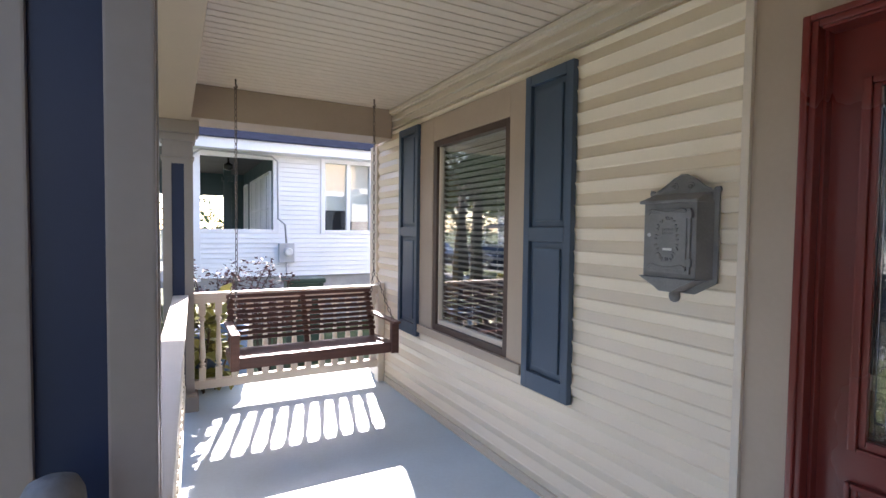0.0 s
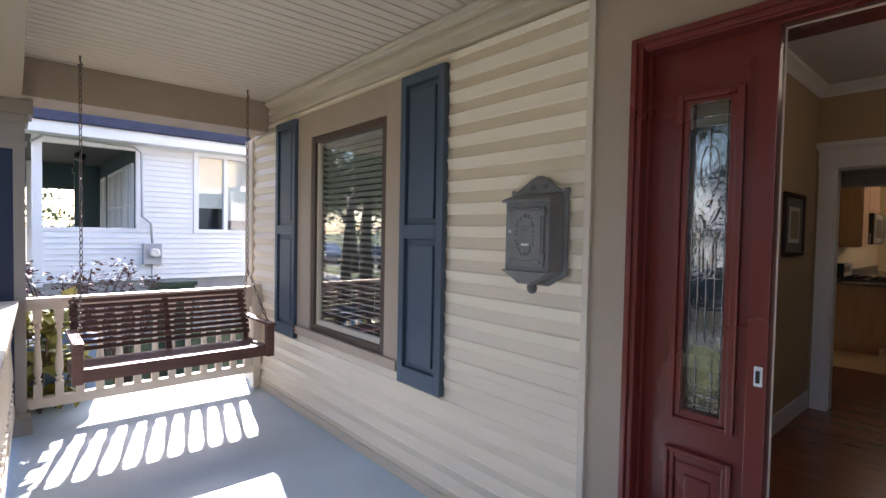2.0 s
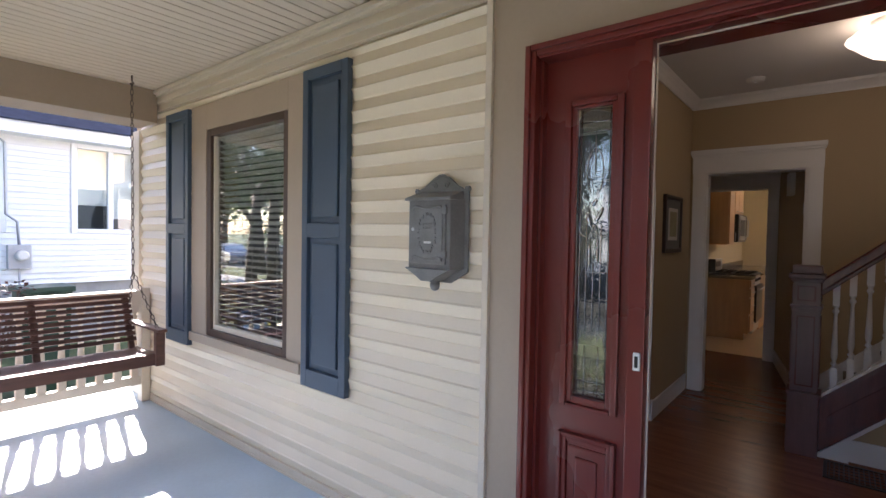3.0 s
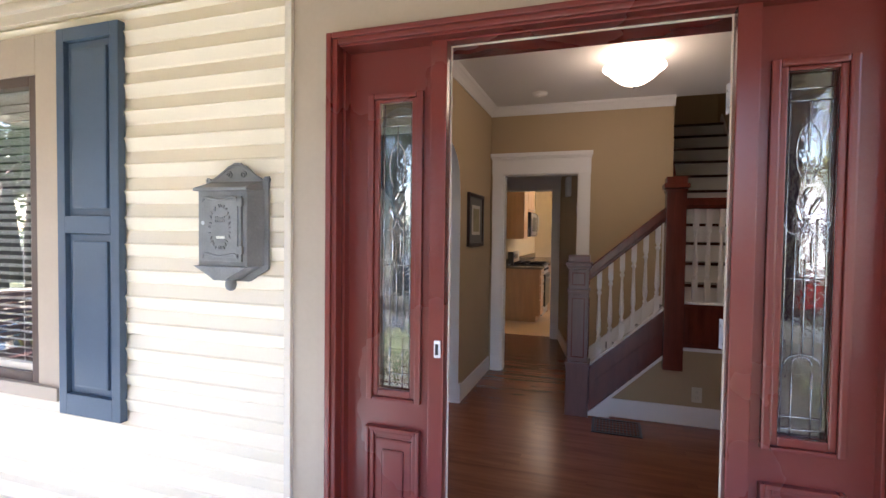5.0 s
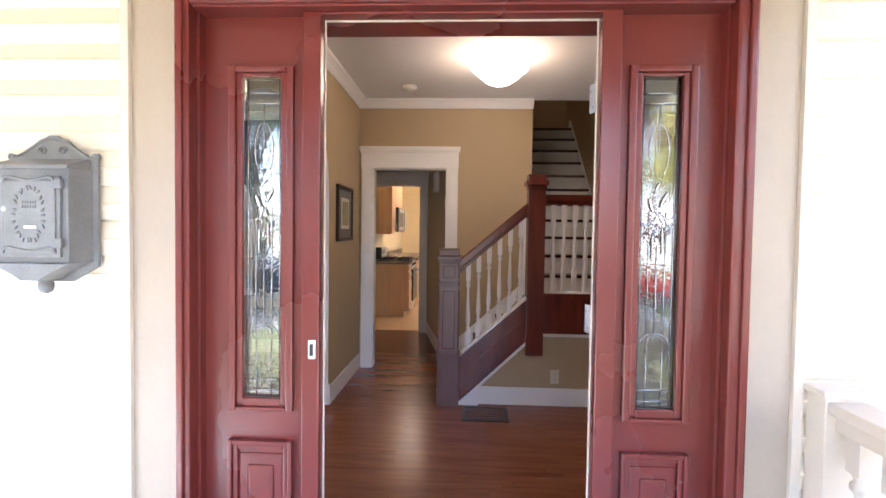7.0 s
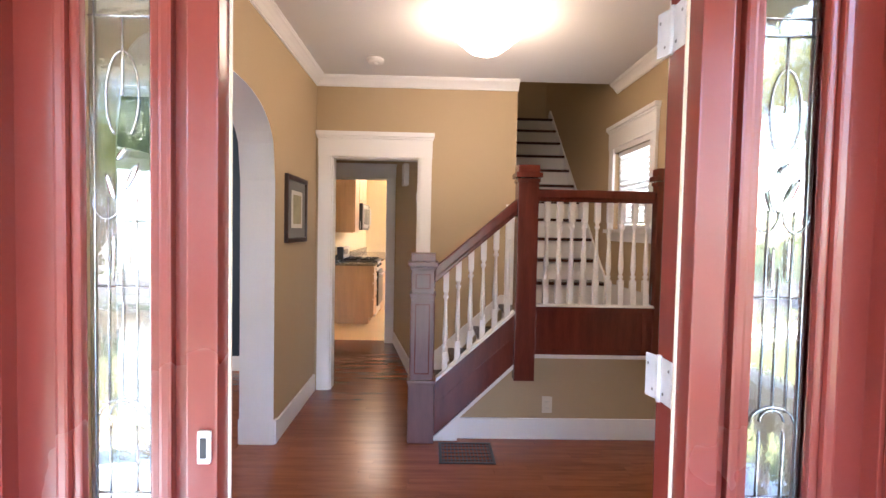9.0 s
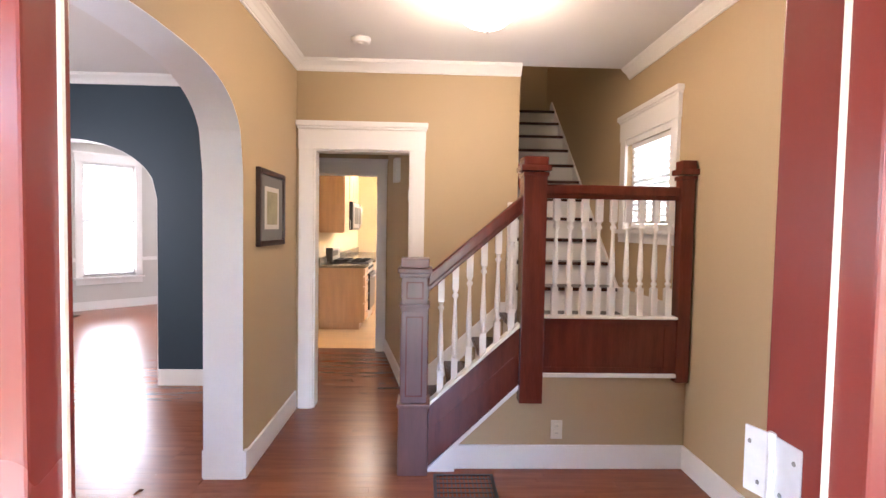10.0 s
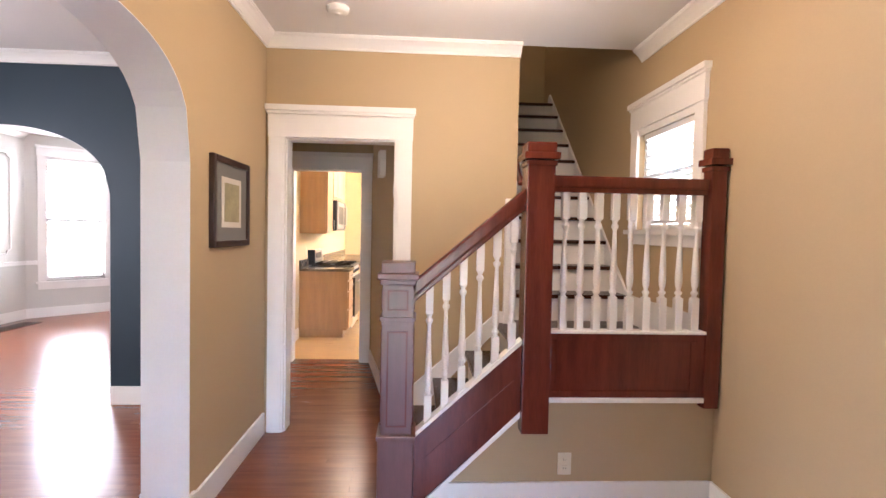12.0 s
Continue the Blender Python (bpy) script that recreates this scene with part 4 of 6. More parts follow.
crown("crown_moulding", XI, BX, HL, "x", -1)
crown("crown_moulding", -0.82, HL, BX, "y", -1)
crown("crown_moulding", XI, BX, HR, "x", 1)
crown("crown_moulding", 1.44, 4.28, 5.95, "y", -1)
crown("crown_moulding", XI, 5.95, 1.14, "x", 1)
crown("crown_moulding", 6.15, 9.5, 5.65, "x", -1)

RISE, RUN, LAND = 0.196, 0.219, 0.785
XF = 4.40        # outer face of the stair


def stairs():
    s = thing("staircase", "white-risered staircase with dark treads and a landing", "stairs", "", "structure")
    for i in range(4):
        y = -0.06 - RUN * i
        part("riser", slab(XF + 0.04, BX - 0.02, y - 0.02, y, RISE * i, RISE * (i + 1) - 0.03), "white", s)
        if i < 3:
            part("tread", slab(XF + 0.035, BX - 0.02, y - RUN - 0.02, y + 0.03, RISE * (i + 1) - 0.03, RISE * (i + 1), 0.008), "tread", s)
    part("landing", slab(XF + 0.035, BX + 0.12, HR, -0.06 - RUN * 3 + 0.03, LAND - 0.03, LAND, 0.008), "tread", s)
    for i in range(11):
        x = 5.52 + 0.22 * i
        part("riser", slab(x, x + 0.02, HR + 0.02, -0.815, LAND + RISE * i, LAND + RISE * (i + 1) - 0.03), "white", s)
        part("tread", slab(x - 0.03, x + 0.24, HR + 0.02, -0.815, LAND + RISE * (i + 1) - 0.03, LAND + RISE * (i + 1), 0.008), "tread", s)
    k = RISE / 0.22
    part("skirt_board", prism([(5.40, LAND), (5.40, LAND + 0.20), (5.52, LAND + 0.205), (7.88, LAND + 0.205 + k * 2.36), (7.95, LAND + 0.10 + k * 2.43), (7.95, LAND + k * 2.43 - 0.1), (5.6, LAND)], HR, HR + 0.018, "y"), "white", s)
    part("landing_base", boxes([(4.46, 5.40, HR, HR + 0.018, LAND, LAND + 0.20)], 0.004), "white", s)
    k = RISE / RUN
    part("wall_skirt", prism([(0.02, 0.0), (0.02, 0.22), (-0.70, 0.22 + k * 0.72), (-0.815, 0.22 + k * 0.72), (-0.815, LAND - 0.03), (-0.72, LAND - 0.03), (-0.0, 0.0)], BX - 0.02, BX, "x"), "white", s)
    # closed face of the lower flight
    sl = 0.895
    part("stringer", prism([(-0.115, 0.02), (-0.115, 0.385), (-0.655, 0.385 + 0.54 * sl), (-0.655, 0.02 + 0.50 + 0.0), (-0.60, 0.47), (-0.175, 0.075)], XF - 0.012, XF + 0.04, "x"), "mahogany", s)
    part("stringer_moulding", prism([(-0.17, 0.17), (-0.17, 0.285), (-0.63, 0.285 + 0.46 * sl), (-0.63, 0.56), (-0.60, 0.535), (-0.21, 0.17)], XF - 0.016, XF - 0.010, "x", 0.002), "mahogany", s)
    part("stringer_cap", prism([(-0.115, 0.385), (-0.115, 0.408), (-0.655, 0.408 + 0.54 * sl), (-0.655, 0.385 + 0.54 * sl)], XF - 0.02, XF + 0.05, "x"), "white", s)
    part("stringer_trim", prism([(-0.125, 0.0), (-0.125, 0.02), (-0.655, 0.525), (-0.655, 0.495), (-0.285, 0.145), (-0.285, 0.0)], XF - 0.016, XF + 0.02, "x"), "white", s)
    part("spandrel", prism([(-0.14, 0.0), (-0.655, 0.50), (-0.655, 0.58), (HR, 0.58), (HR, 0.0)], XF + 0.036, XF + 0.09, "x"), "hallwall", s, "tan wall under the landing")
    part("wall_end_post", slab(BX - 0.05, BX - 0.002, -0.812, -0.735, LAND, 1.66, 0.004), "white", s)
    p = part("landing_panel", slab(XF - 0.008, XF + 0.04, HR + 0.005, -0.79, 0.59, 0.925), "mahogany", s)
    part("panel_frame", boxes([(XF - 0.016, XF - 0.008, -1.56, -0.80, 0.60, 0.635), (XF - 0.016, XF - 0.008, -1.56, -0.80, 0.89, 0.925), (XF - 0.016, XF - 0.008, -0.835, -0.80, 0.635, 0.89), (XF - 0.016, XF - 0.008, -1.56, -1.525, 0.635, 0.89)], 0.004), "mahogany", s)
    part("panel_trim", boxes([(XF - 0.022, XF + 0.045, -1.60, -0.79, 0.574, 0.598), (XF - 0.022, XF + 0.05, -1.60, -0.79, 0.925, 0.94)], 0.004), "white", s)
    return s


stairs()


def newel_low():
    n = thing("newel_post", "square panelled worn cherry newel post at the stair foot", "newel post", at=(XF + 0.02, -0.037, 0))
    w = 0.076
    part("base", boxes([(-w - 0.012, w + 0.012, -w - 0.012, w + 0.012, 0, 0.41), (-w - 0.02, w + 0.02, -w - 0.02, w + 0.02, 0.40, 0.425)], 0.006), "mahogany_grey", n)
    part("shaft", slab(-w, w, -w, w, 0.425, 1.16, 0.004), "mahogany_grey", n)
    part("panel_moulding", boxes([(-w - 0.005, w + 0.005, -w - 0.005, w + 0.005, 0.96, 0.985), (-w - 0.012, w + 0.012, -w - 0.012, w + 0.012, 0.985, 1.005)], 0.004), "mahogany_grey", n)
    for a, b in ((0.465, 0.935), (1.035, 1.135)):
        for ax in (0, 1):
            for sg in (-1, 1):
                rows = [(-0.05, -0.042, a, b), (0.042, 0.05, a, b), (-0.042, 0.042, a, a + 0.008), (-0.042, 0.042, b - 0.008, b)]
                bm = bmesh.new()
                for u0, u1, v0, v1 in rows:
                    d = sorted((sg * (w - 0.002), sg * (w + 0.006)))
                    box(bm, *(d + [u0, u1] if ax == 0 else [u0, u1] + d), v0, v1, 0.002)
                part("panel_bead", bm, "mahogany", n)
    part("cap", boxes([(-w - 0.012, w + 0.012, -w - 0.012, w + 0.012, 1.16, 1.185), (-w - 0.024, w + 0.024, -w - 0.024, w + 0.024, 1.185, 1.215), (-w - 0.006, w + 0.006, -w - 0.006, w + 0.006, 1.215, 1.27)], 0.006), "mahogany_grey", n)


newel_low()


def newel_tall(x, y, w, z0, z1, label):
    n = thing("newel_post", label, "newel post", at=(x, y, 0))
    part("shaft", slab(-w, w, -w, w, z0, z1 - 0.10, 0.004), "mahogany", n)
    part("cap", boxes([(-w - 0.008, w + 0.008, -w - 0.008, w + 0.008, z1 - 0.115, z1 - 0.09), (-w - 0.02, w + 0.02, -w - 0.02, w + 0.02, z1 - 0.085, z1 - 0.05), (-w - 0.004, w + 0.004, -w - 0.004, w + 0.004, z1 - 0.05, z1)], 0.007), "mahogany", n)
    return n


newel_tall(XF + 0.02, -0.725, 0.068, 0.425, 1.87, "tall square cherry newel post at the landing corner")
newel_tall(XF + 0.02, HR + 0.052, 0.039, 0.545, 1.87, "square cherry half newel against the tan wall")


def handrail():
    sl = 0.865
    h = thing("stair_railing", "cherry handrail with white turned balusters up the stair", "railing", "stair railings")
    bm = prism([(-0.11, 1.09), (-0.11, 1.175), (-0.66, 1.175 + 0.55 * sl), (-0.66, 1.09 + 0.55 * sl)], XF - 0.012, XF + 0.052, "x", 0.012)
    part("handrail", bm, "mahogany", h)
    part("handrail_mould", prism([(-0.11, 1.065), (-0.11, 1.10), (-0.66, 1.10 + 0.55 * sl), (-0.66, 1.065 + 0.55 * sl)], XF - 0.004, XF + 0.044, "x", 0.006), "mahogany", h)
    for i in range(6):
        y = -0.192 - 0.0835 * i
        z0 = 0.40 - (y + 0.115) * 0.895
        z1 = 1.075 - (y + 0.11) * sl
        turned("baluster", z1 - z0 + 0.03, h, "white", 0.019, 0.0185, (XF + 0.02, y, z0 - 0.01), 0.20, 0.22)
    g = thing("landing_railing", "cherry rail with white turned balusters along the landing", "railing", "stair railings")
    part("handrail", boxes([(XF - 0.012, XF + 0.052, HR + 0.10, -0.79, 1.655, 1.715)], 0.012), "mahogany", g)
    part("handrail_mould", boxes([(XF - 0.004, XF + 0.044, HR + 0.10, -0.79, 1.632, 1.66)], 0.005), "mahogany", g)
    first = None
    for i in range(9):
        at = (XF + 0.02, -0.867 - 0.0855 * i, 0.94)
        first = again(first, at) if first else turned("baluster", 0.70, g, "white", 0.019, 0.0185, at, 0.24, 0.20)
    u = thing("upper_rail", "dark wooden handrail on the wall of the upper flight", "railing")
    part("handrail", tube([(5.55, -0.87, LAND + 1.0), (7.8, -0.87, LAND + 1.0 + 2.25 * RISE / 0.22)], 0.022, 10), "mahogany", u)


handrail()


def stair_window():
    w = thing("window_2", "white cased stair window glowing with daylight", "window", "", "structure")
    y = HR
    part("casing", boxes([(4.60, 4.69, y, y + 0.022, 1.40, 2.17), (5.42, 5.52, y, y + 0.022, 1.40, 2.17), (4.59, 5.53, y, y + 0.026, 2.17, 2.318), (4.69, 5.42, y, y + 0.012, 2.125, 2.17)], 0.003), "white", w)
    part("head_cap", boxes([(4.57, 5.55, y, y + 0.045, 2.336, 2.372), (4.58, 5.54, y, y + 0.034, 2.318, 2.336)], 0.004), "white", w)
    part("window_sill", boxes([(4.58, 5.54, y, y + 0.05, 1.43, 1.462), (4.60, 5.52, y, y + 0.018, 1.36, 1.43)], 0.004), "white", w)
    part("window_frame", boxes([(4.69, 4.73, y - 0.14, y - 0.04, 1.46, 2.13), (5.38, 5.42, y - 0.14, y - 0.04, 1.46, 2.13), (4.73, 5.38, y - 0.14, y - 0.04, 2.09, 2.13), (4.73, 5.38, y - 0.14, y - 0.04, 1.46, 1.50), (4.73, 5.38, y - 0.12, y - 0.06, 1.78, 1.81)], 0.003), "white", w)
    g = part("pane", slab(4.73, 5.38, y - 0.10, y - 0.096, 1.50, 2.09), "glass", w)
    g.visible_shadow = False


stair_window()
bl = thing("window_blind", "white slatted blind lowered over the stair window", "blind")
first = None
for i in range(14):
    z = 2.10 - 0.045 * i
    if first is None:
        first = part("slat", slab(4.74, 5.37, -0.020, 0.020, -0.0015, 0.0015), "blind", bl)
        first.location, first.rotation_euler = (0, HR - 0.03, z), (radians(28), 0, 0)
    else:
        again(first, (0, HR - 0.03, z), (radians(28), 0, 0))
part("head_rail", slab(4.735, 5.375, HR - 0.05, HR - 0.012, 2.09, 2.128, 0.003), "blind", bl)
part("bottom_rail", slab(4.74, 5.37, HR - 0.045, HR - 0.018, 1.475, 1.492, 0.003), "blind", bl)


def ceiling_light():
    c = thing("ceiling_light", "glowing scalloped alabaster glass ceiling bowl", "ceiling light", at=(4.16, -0.40, 0))
    bm = lathe([(0.012, 2.500), (0.05, 2.508), (0.10, 2.53), (0.135, 2.555), (0.16, 2.58), (0.172, 2.592), (0.195, 2.606), (0.212, 2.628), (0.205, 2.65), (0.19, 2.658)], 48)
    for v in bm.verts:
        r = math.hypot(v.co.x, v.co.y)
        if r > 0.05:
            k = 1 + 0.035 * math.cos(8 * math.atan2(v.co.y, v.co.x))
            v.co.x *= k
            v.co.y *= k
    ob = part("shade", bm, "lamp_glass", c)
    ob.visible_shadow = False
    part("finial", lathe([(0.004, 2.478), (0.010, 2.486), (0.012, 2.494), (0.006, 2.502)], 12), "steel", c)
    part("ceiling_plate", lathe([(0.09, 2.70), (0.10, 2.715), (0.10, CEIL)], 24), "plastic", c)
    part("stem", lathe([(0.012, 2.50), (0.012, 2.71)], 10), "steel", c)


ceiling_light()
sd = thing("smoke_detector", "round white smoke detector on the ceiling", "smoke detector", at=(4.95, 0.37, CEIL))
part("body", lathe([(0.020, -0.034), (0.050, -0.033), (0.060, -0.027), (0.063, -0.017), (0.066, -0.016), (0.067, 0.0)], 28), "plastic", sd)
part("sensor", lathe([(0.003, -0.039), (0.018, -0.038), (0.021, -0.033)], 16), "plastic", sd)

fv = thing("floor_register", "dark bronze floor register grille", "floor vent", at=(4.20, -0.335, 0))
part("frame", boxes([(-0.15, -0.13, -0.175, 0.175, -0.012, 0.006), (0.13, 0.15, -0.175, 0.175, -0.012, 0.006), (-0.13, 0.13, -0.175, -0.155, -0.012, 0.006), (-0.13, 0.13, 0.155, 0.175, -0.012, 0.006)], 0.002), "vent", fv)
part("pan", slab(-0.13, 0.13, -0.155, 0.155, -0.012, -0.008), "black", fv)
first = None
for i in range(13):
    at = (0, -0.144 + 0.024 * i, 0)
    first = again(first, at) if first else part("slat", slab(-0.13, 0.13, -0.003, 0.003, -0.008, 0.004), "vent", fv)
    first.location = first.location if i else at
for i in range(5):
    part("cross_bar", slab(-0.105 + 0.05 * i, -0.095 + 0.05 * i, -0.155, 0.155, -0.008, 0.003), "vent", fv)


def outlet(m, label="ivory double electrical outlet on the wall"):
    o = thing("outlet", label, "outlet", "outlets")
    part("plate", slab(-0.005, 0, -0.035, 0.035, -0.057, 0.057, 0.002), "plate", o)
    for z in (-0.022, 0.022):
        part("socket", slab(-0.008, -0.004, -0.017, 0.017, z - 0.014, z + 0.014, 0.003), "plate", o)
        for y in (-0.006, 0.006):
            part("slot", slab(-0.0085, -0.0075, y - 0.001, y + 0.001, z - 0.004, z + 0.005), "black", o)
    o.matrix_world = m
    return o


outlet(pose(XF + 0.036, -0.905, 0.238))


def picture():
    p = thing("framed_picture", "dark framed sepia print with a grey mat", "picture", at=(4.765, HL, 1.555))
    w, h = 0.265, 0.24
    part("frame", boxes([(-w, -w + 0.035, -0.028, 0, -h, h), (w - 0.035, w, -0.028, 0, -h, h), (-w + 0.035, w - 0.035, -0.028, 0, h - 0.035, h), (-w + 0.035, w - 0.035, -0.028, 0, -h, -h + 0.035)], 0.006), "frame_dark", p)
    part("mat", slab(-w + 0.035, w - 0.035, -0.014, -0.004, -h + 0.035, h - 0.035), "matboard", p)
    part("inner_mat", slab(-0.14, 0.14, -0.017, -0.014, -0.135, 0.135), "innermat", p)
    part("print", slab(-0.105, 0.105, -0.019, -0.017, -0.105, 0.105), "paper", p, "faded sepia print")


picture()
ch = thing("door_chime", "small white door chime box high in the passage", "door chime", at=(6.3, 0.2, 2.02))
part("box", slab(-0.09, 0.09, 0, 0.05, -0.1, 0.12, 0.006), "plastic", ch)
ch.matrix_world = SLANT @ Matrix.Translation((0.72, 0, 1.98))

# ---- kitchen ----


def kitchen():
    b = thing("base_cabinet", "honey maple kitchen base cabinet with drawers", "cabinet", at=(8.42, 0.78, 0))
    part("body", slab(0, 0.42, 0.0, 0.62, 0.10, 0.87, 0.002), "maplewood", b)
    part("plinth", slab(0.03, 0.42, 0.06, 0.62, 0, 0.10), "maplewood", b)
    for i, (z0, z1) in enumerate(((0.12, 0.36), (0.38, 0.60), (0.62, 0.74), (0.76, 0.86))):
        d = part("drawer", slab(0.015, 0.405, -0.02, 0.0, z0, z1, 0.004), "maplewood", b)
        hd = part("handle", tube([(0.15, -0.02, (z0 + z1) / 2), (0.15, -0.045, (z0 + z1) / 2), (0.27, -0.045, (z0 + z1) / 2), (0.27, -0.02, (z0 + z1) / 2)], 0.005, 6), "steel", d, "steel bar handle")
    t = thing("worktop", "speckled granite worktop with a short upstand", "worktop", at=(8.42, 0.78, 0))
    part("slab", slab(-0.02, 0.42, -0.03, 0.62, 0.87, 0.905, 0.004), "granite", t)
    part("upstand", slab(-0.02, 0.42, 0.59, 0.62, 0.905, 1.01, 0.003), "granite", t)
    t2 = thing("worktop", "speckled granite worktop beyond the stove", "worktop", at=(9.62, 0.78, 0))
    part("slab", slab(0, 2.6, -0.03, 0.62, 0.87, 0.905, 0.004), "granite", t2)
    part("upstand", slab(0, 2.6, 0.59, 0.62, 0.905, 1.01, 0.003), "granite", t2)
    b2 = thing("base_cabinet", "honey maple kitchen base cabinet beyond the stove", "cabinet", at=(9.62, 0.78, 0))
    part("body", slab(0, 2.6, 0.0, 0.62, 0.0, 0.87, 0.002), "maplewood", b2)
    s = thing("stove", "black and steel gas stove with a raised back panel", "stove", at=(8.85, 0.76, 0))
    part("body", slab(0, 0.76, 0.02, 0.63, 0.04, 0.90, 0.004), "steel", s)
    part("oven_door", slab(0.03, 0.73, -0.02, 0.02, 0.2, 0.75, 0.006), "black", s)
    part("oven_handle", tube([(0.08, -0.02, 0.70), (0.08, -0.06, 0.70), (0.68, -0.06, 0.70), (0.68, -0.02, 0.70)], 0.011, 8), "steel", s)
    part("cooktop", slab(0, 0.76, 0.0, 0.60, 0.90, 0.92, 0.003), "black", s)
    part("back_panel", boxes([(0, 0.76, 0.56, 0.63, 0.90, 1.12)], 0.012), "steel", s)
    part("display", slab(0.2, 0.56, 0.553, 0.56, 1.0, 1.08), "black", s)
    part("side_cap", slab(-0.012, 0.03, 0.53, 0.63, 0.92, 1.13, 0.01), "black", s)
    for i in range(4):
        k = part("knob", lathe([(0.02, 0), (0.018, 0.025)], 12), "black", s)
        k.matrix_local = pose(0.12 + 0.17 * i, 0.02, 0.83, 90, 0, 0)
    for cx in (0.2, 0.56):
        for cy in (0.16, 0.44):
            g = part("grate", boxes([(cx - 0.13, cx + 0.13, cy - 0.006, cy + 0.006, 0.93, 0.945), (cx - 0.006, cx + 0.006, cy - 0.11, cy + 0.11, 0.93, 0.945), (cx - 0.13, cx - 0.118, cy - 0.11, cy + 0.11, 0.92, 0.945), (cx + 0.118, cx + 0.13, cy - 0.11, cy + 0.11, 0.92, 0.945)]), "black", s)
    u = thing("wall_cabinet", "honey maple wall cabinet", "cabinet", "wall cabinets", at=(8.42, 1.07, 0))
    part("body", slab(0, 0.42, 0, 0.33, 1.36, 2.28, 0.003), "maplewood", u)
    d = part("door", slab(0.012, 0.408, -0.02, 0, 1.37, 2.27, 0.004), "maplewood", u)
    part("handle", tube([(0.37, -0.02, 1.42), (0.37, -0.045, 1.42), (0.37, -0.045, 1.54), (0.37, -0.02, 1.54)], 0.005, 6), "steel", d, "steel bar handle")
    u = thing("wall_cabinet", "honey maple wall cabinet over the microwave", "cabinet", "wall cabinets", at=(8.85, 1.07, 0))
    part("body", slab(0, 0.76, 0, 0.33, 1.82, 2.28, 0.003), "maplewood", u)
    for x in (0.01, 0.385):
        d = part("door", slab(x, x + 0.365, -0.02, 0, 1.83, 2.27, 0.004), "maplewood", u)
        part("handle", tube([(x + 0.12, -0.02, 1.87), (x + 0.12, -0.045, 1.87), (x + 0.24, -0.045, 1.87), (x + 0.24, -0.02, 1.87)], 0.005, 6), "steel", d, "steel bar handle")
    m = thing("microwave", "stainless steel microwave fixed over the stove", "microwave", at=(8.85, 1.0, 1.40))
    part("body", slab(0, 0.76, 0, 0.40, 0, 0.42, 0.005), "black", m)
    part("door", slab(0.01, 0.55, -0.02, 0, 0.03, 0.40, 0.006), "steel", m)
    part("window", slab(0.06, 0.46, -0.024, -0.02, 0.09, 0.34), "black", m)
    part("handle", tube([(0.52, -0.02, 0.07), (0.52, -0.06, 0.09), (0.52, -0.06, 0.34), (0.52, -0.02, 0.36)], 0.010, 8), "steel", m)
    part("control_panel", slab(0.56, 0.75, -0.015, 0, 0.03, 0.40, 0.003), "black", m)
    o = outlet(pose(8.8, 1.40, 1.12, 0, 0, -90), "white outlet on the kitchen wall")
    sw = outlet(pose(7.9, 1.40, 1.2, 0, 0, -90), "light switch plate on the kitchen wall")


kitchen()

# ---- dining room beyond the arches ----


def bay_window():
    w = thing("window_3", "tall white bay window bright with daylight", "window", "", "structure")
    a, b, z0, z1 = 0.26, 1.02, 0.56, 2.42
    part("casing", boxes([(a - 0.10, a, -0.022, 0, z0 - 0.02, z1), (b, b + 0.10, -0.022, 0, z0 - 0.02, z1), (a - 0.11, b + 0.11, -0.026, 0, z1, z1 + 0.13), (a - 0.13, b + 0.13, -0.045, 0, z1 + 0.13, z1 + 0.165)], 0.003), "white", w)
    part("window_sill", boxes([(a - 0.13, b + 0.13, -0.06, 0, z0 - 0.05, z0 - 0.018), (a - 0.1, b + 0.1, -0.02, 0, z0 - 0.14, z0 - 0.05)], 0.004), "white", w)
    part("window_frame", boxes([(a, a + 0.04, 0.03, 0.1, z0, z1), (b - 0.04, b, 0.03, 0.1, z0, z1), (a + 0.04, b - 0.04, 0.03, 0.1, z1 - 0.04, z1), (a + 0.04, b - 0.04, 0.03, 0.1, z0, z0 + 0.05), (a + 0.04, b - 0.04, 0.03, 0.1, 1.45, 1.49)], 0.003), "white", w)
    g = part("pane", slab(a + 0.04, b - 0.04, 0.06, 0.064, z0 + 0.05, z1 - 0.04), "glass", w)
    g.visible_shadow = False
    w.matrix_world = BAY
    bl = thing("window_blind", "white slatted blind over the bay window", "blind")
    f = None
    for i in range(42):
        z = z1 - 0.06 - 0.0435 * i
        if f is None:
            f = part("slat", slab(a + 0.01, b - 0.01, -0.02, 0.02, -0.001, 0.001), "blind", bl)
            f.location, f.rotation_euler = (0, 0.012, z), (radians(-15), 0, 0)
        else:
            again(f, (0, 0.012, z), (radians(-15), 0, 0))
    bl.matrix_world = BAY
    base = setting("baseboard", slab(0, 2.05, -0.016, 0, 0, BB, 0.005), "white", "white baseboard along the bay", "baseboard")
    base.matrix_world = BAY
    for z0r, z1r, d in ((0.80, 0.845, 0.022), (0.845, 0.86, 0.032)):
        for p, q in ((0.0, 0.16), (1.12, 2.05)):
            r = setting("chair_rail", slab(p, q, -d, 0, z0r, z1r, 0.003), "white", "white chair rail along the bay", "trim")
            r.matrix_world = BAY


bay_window()


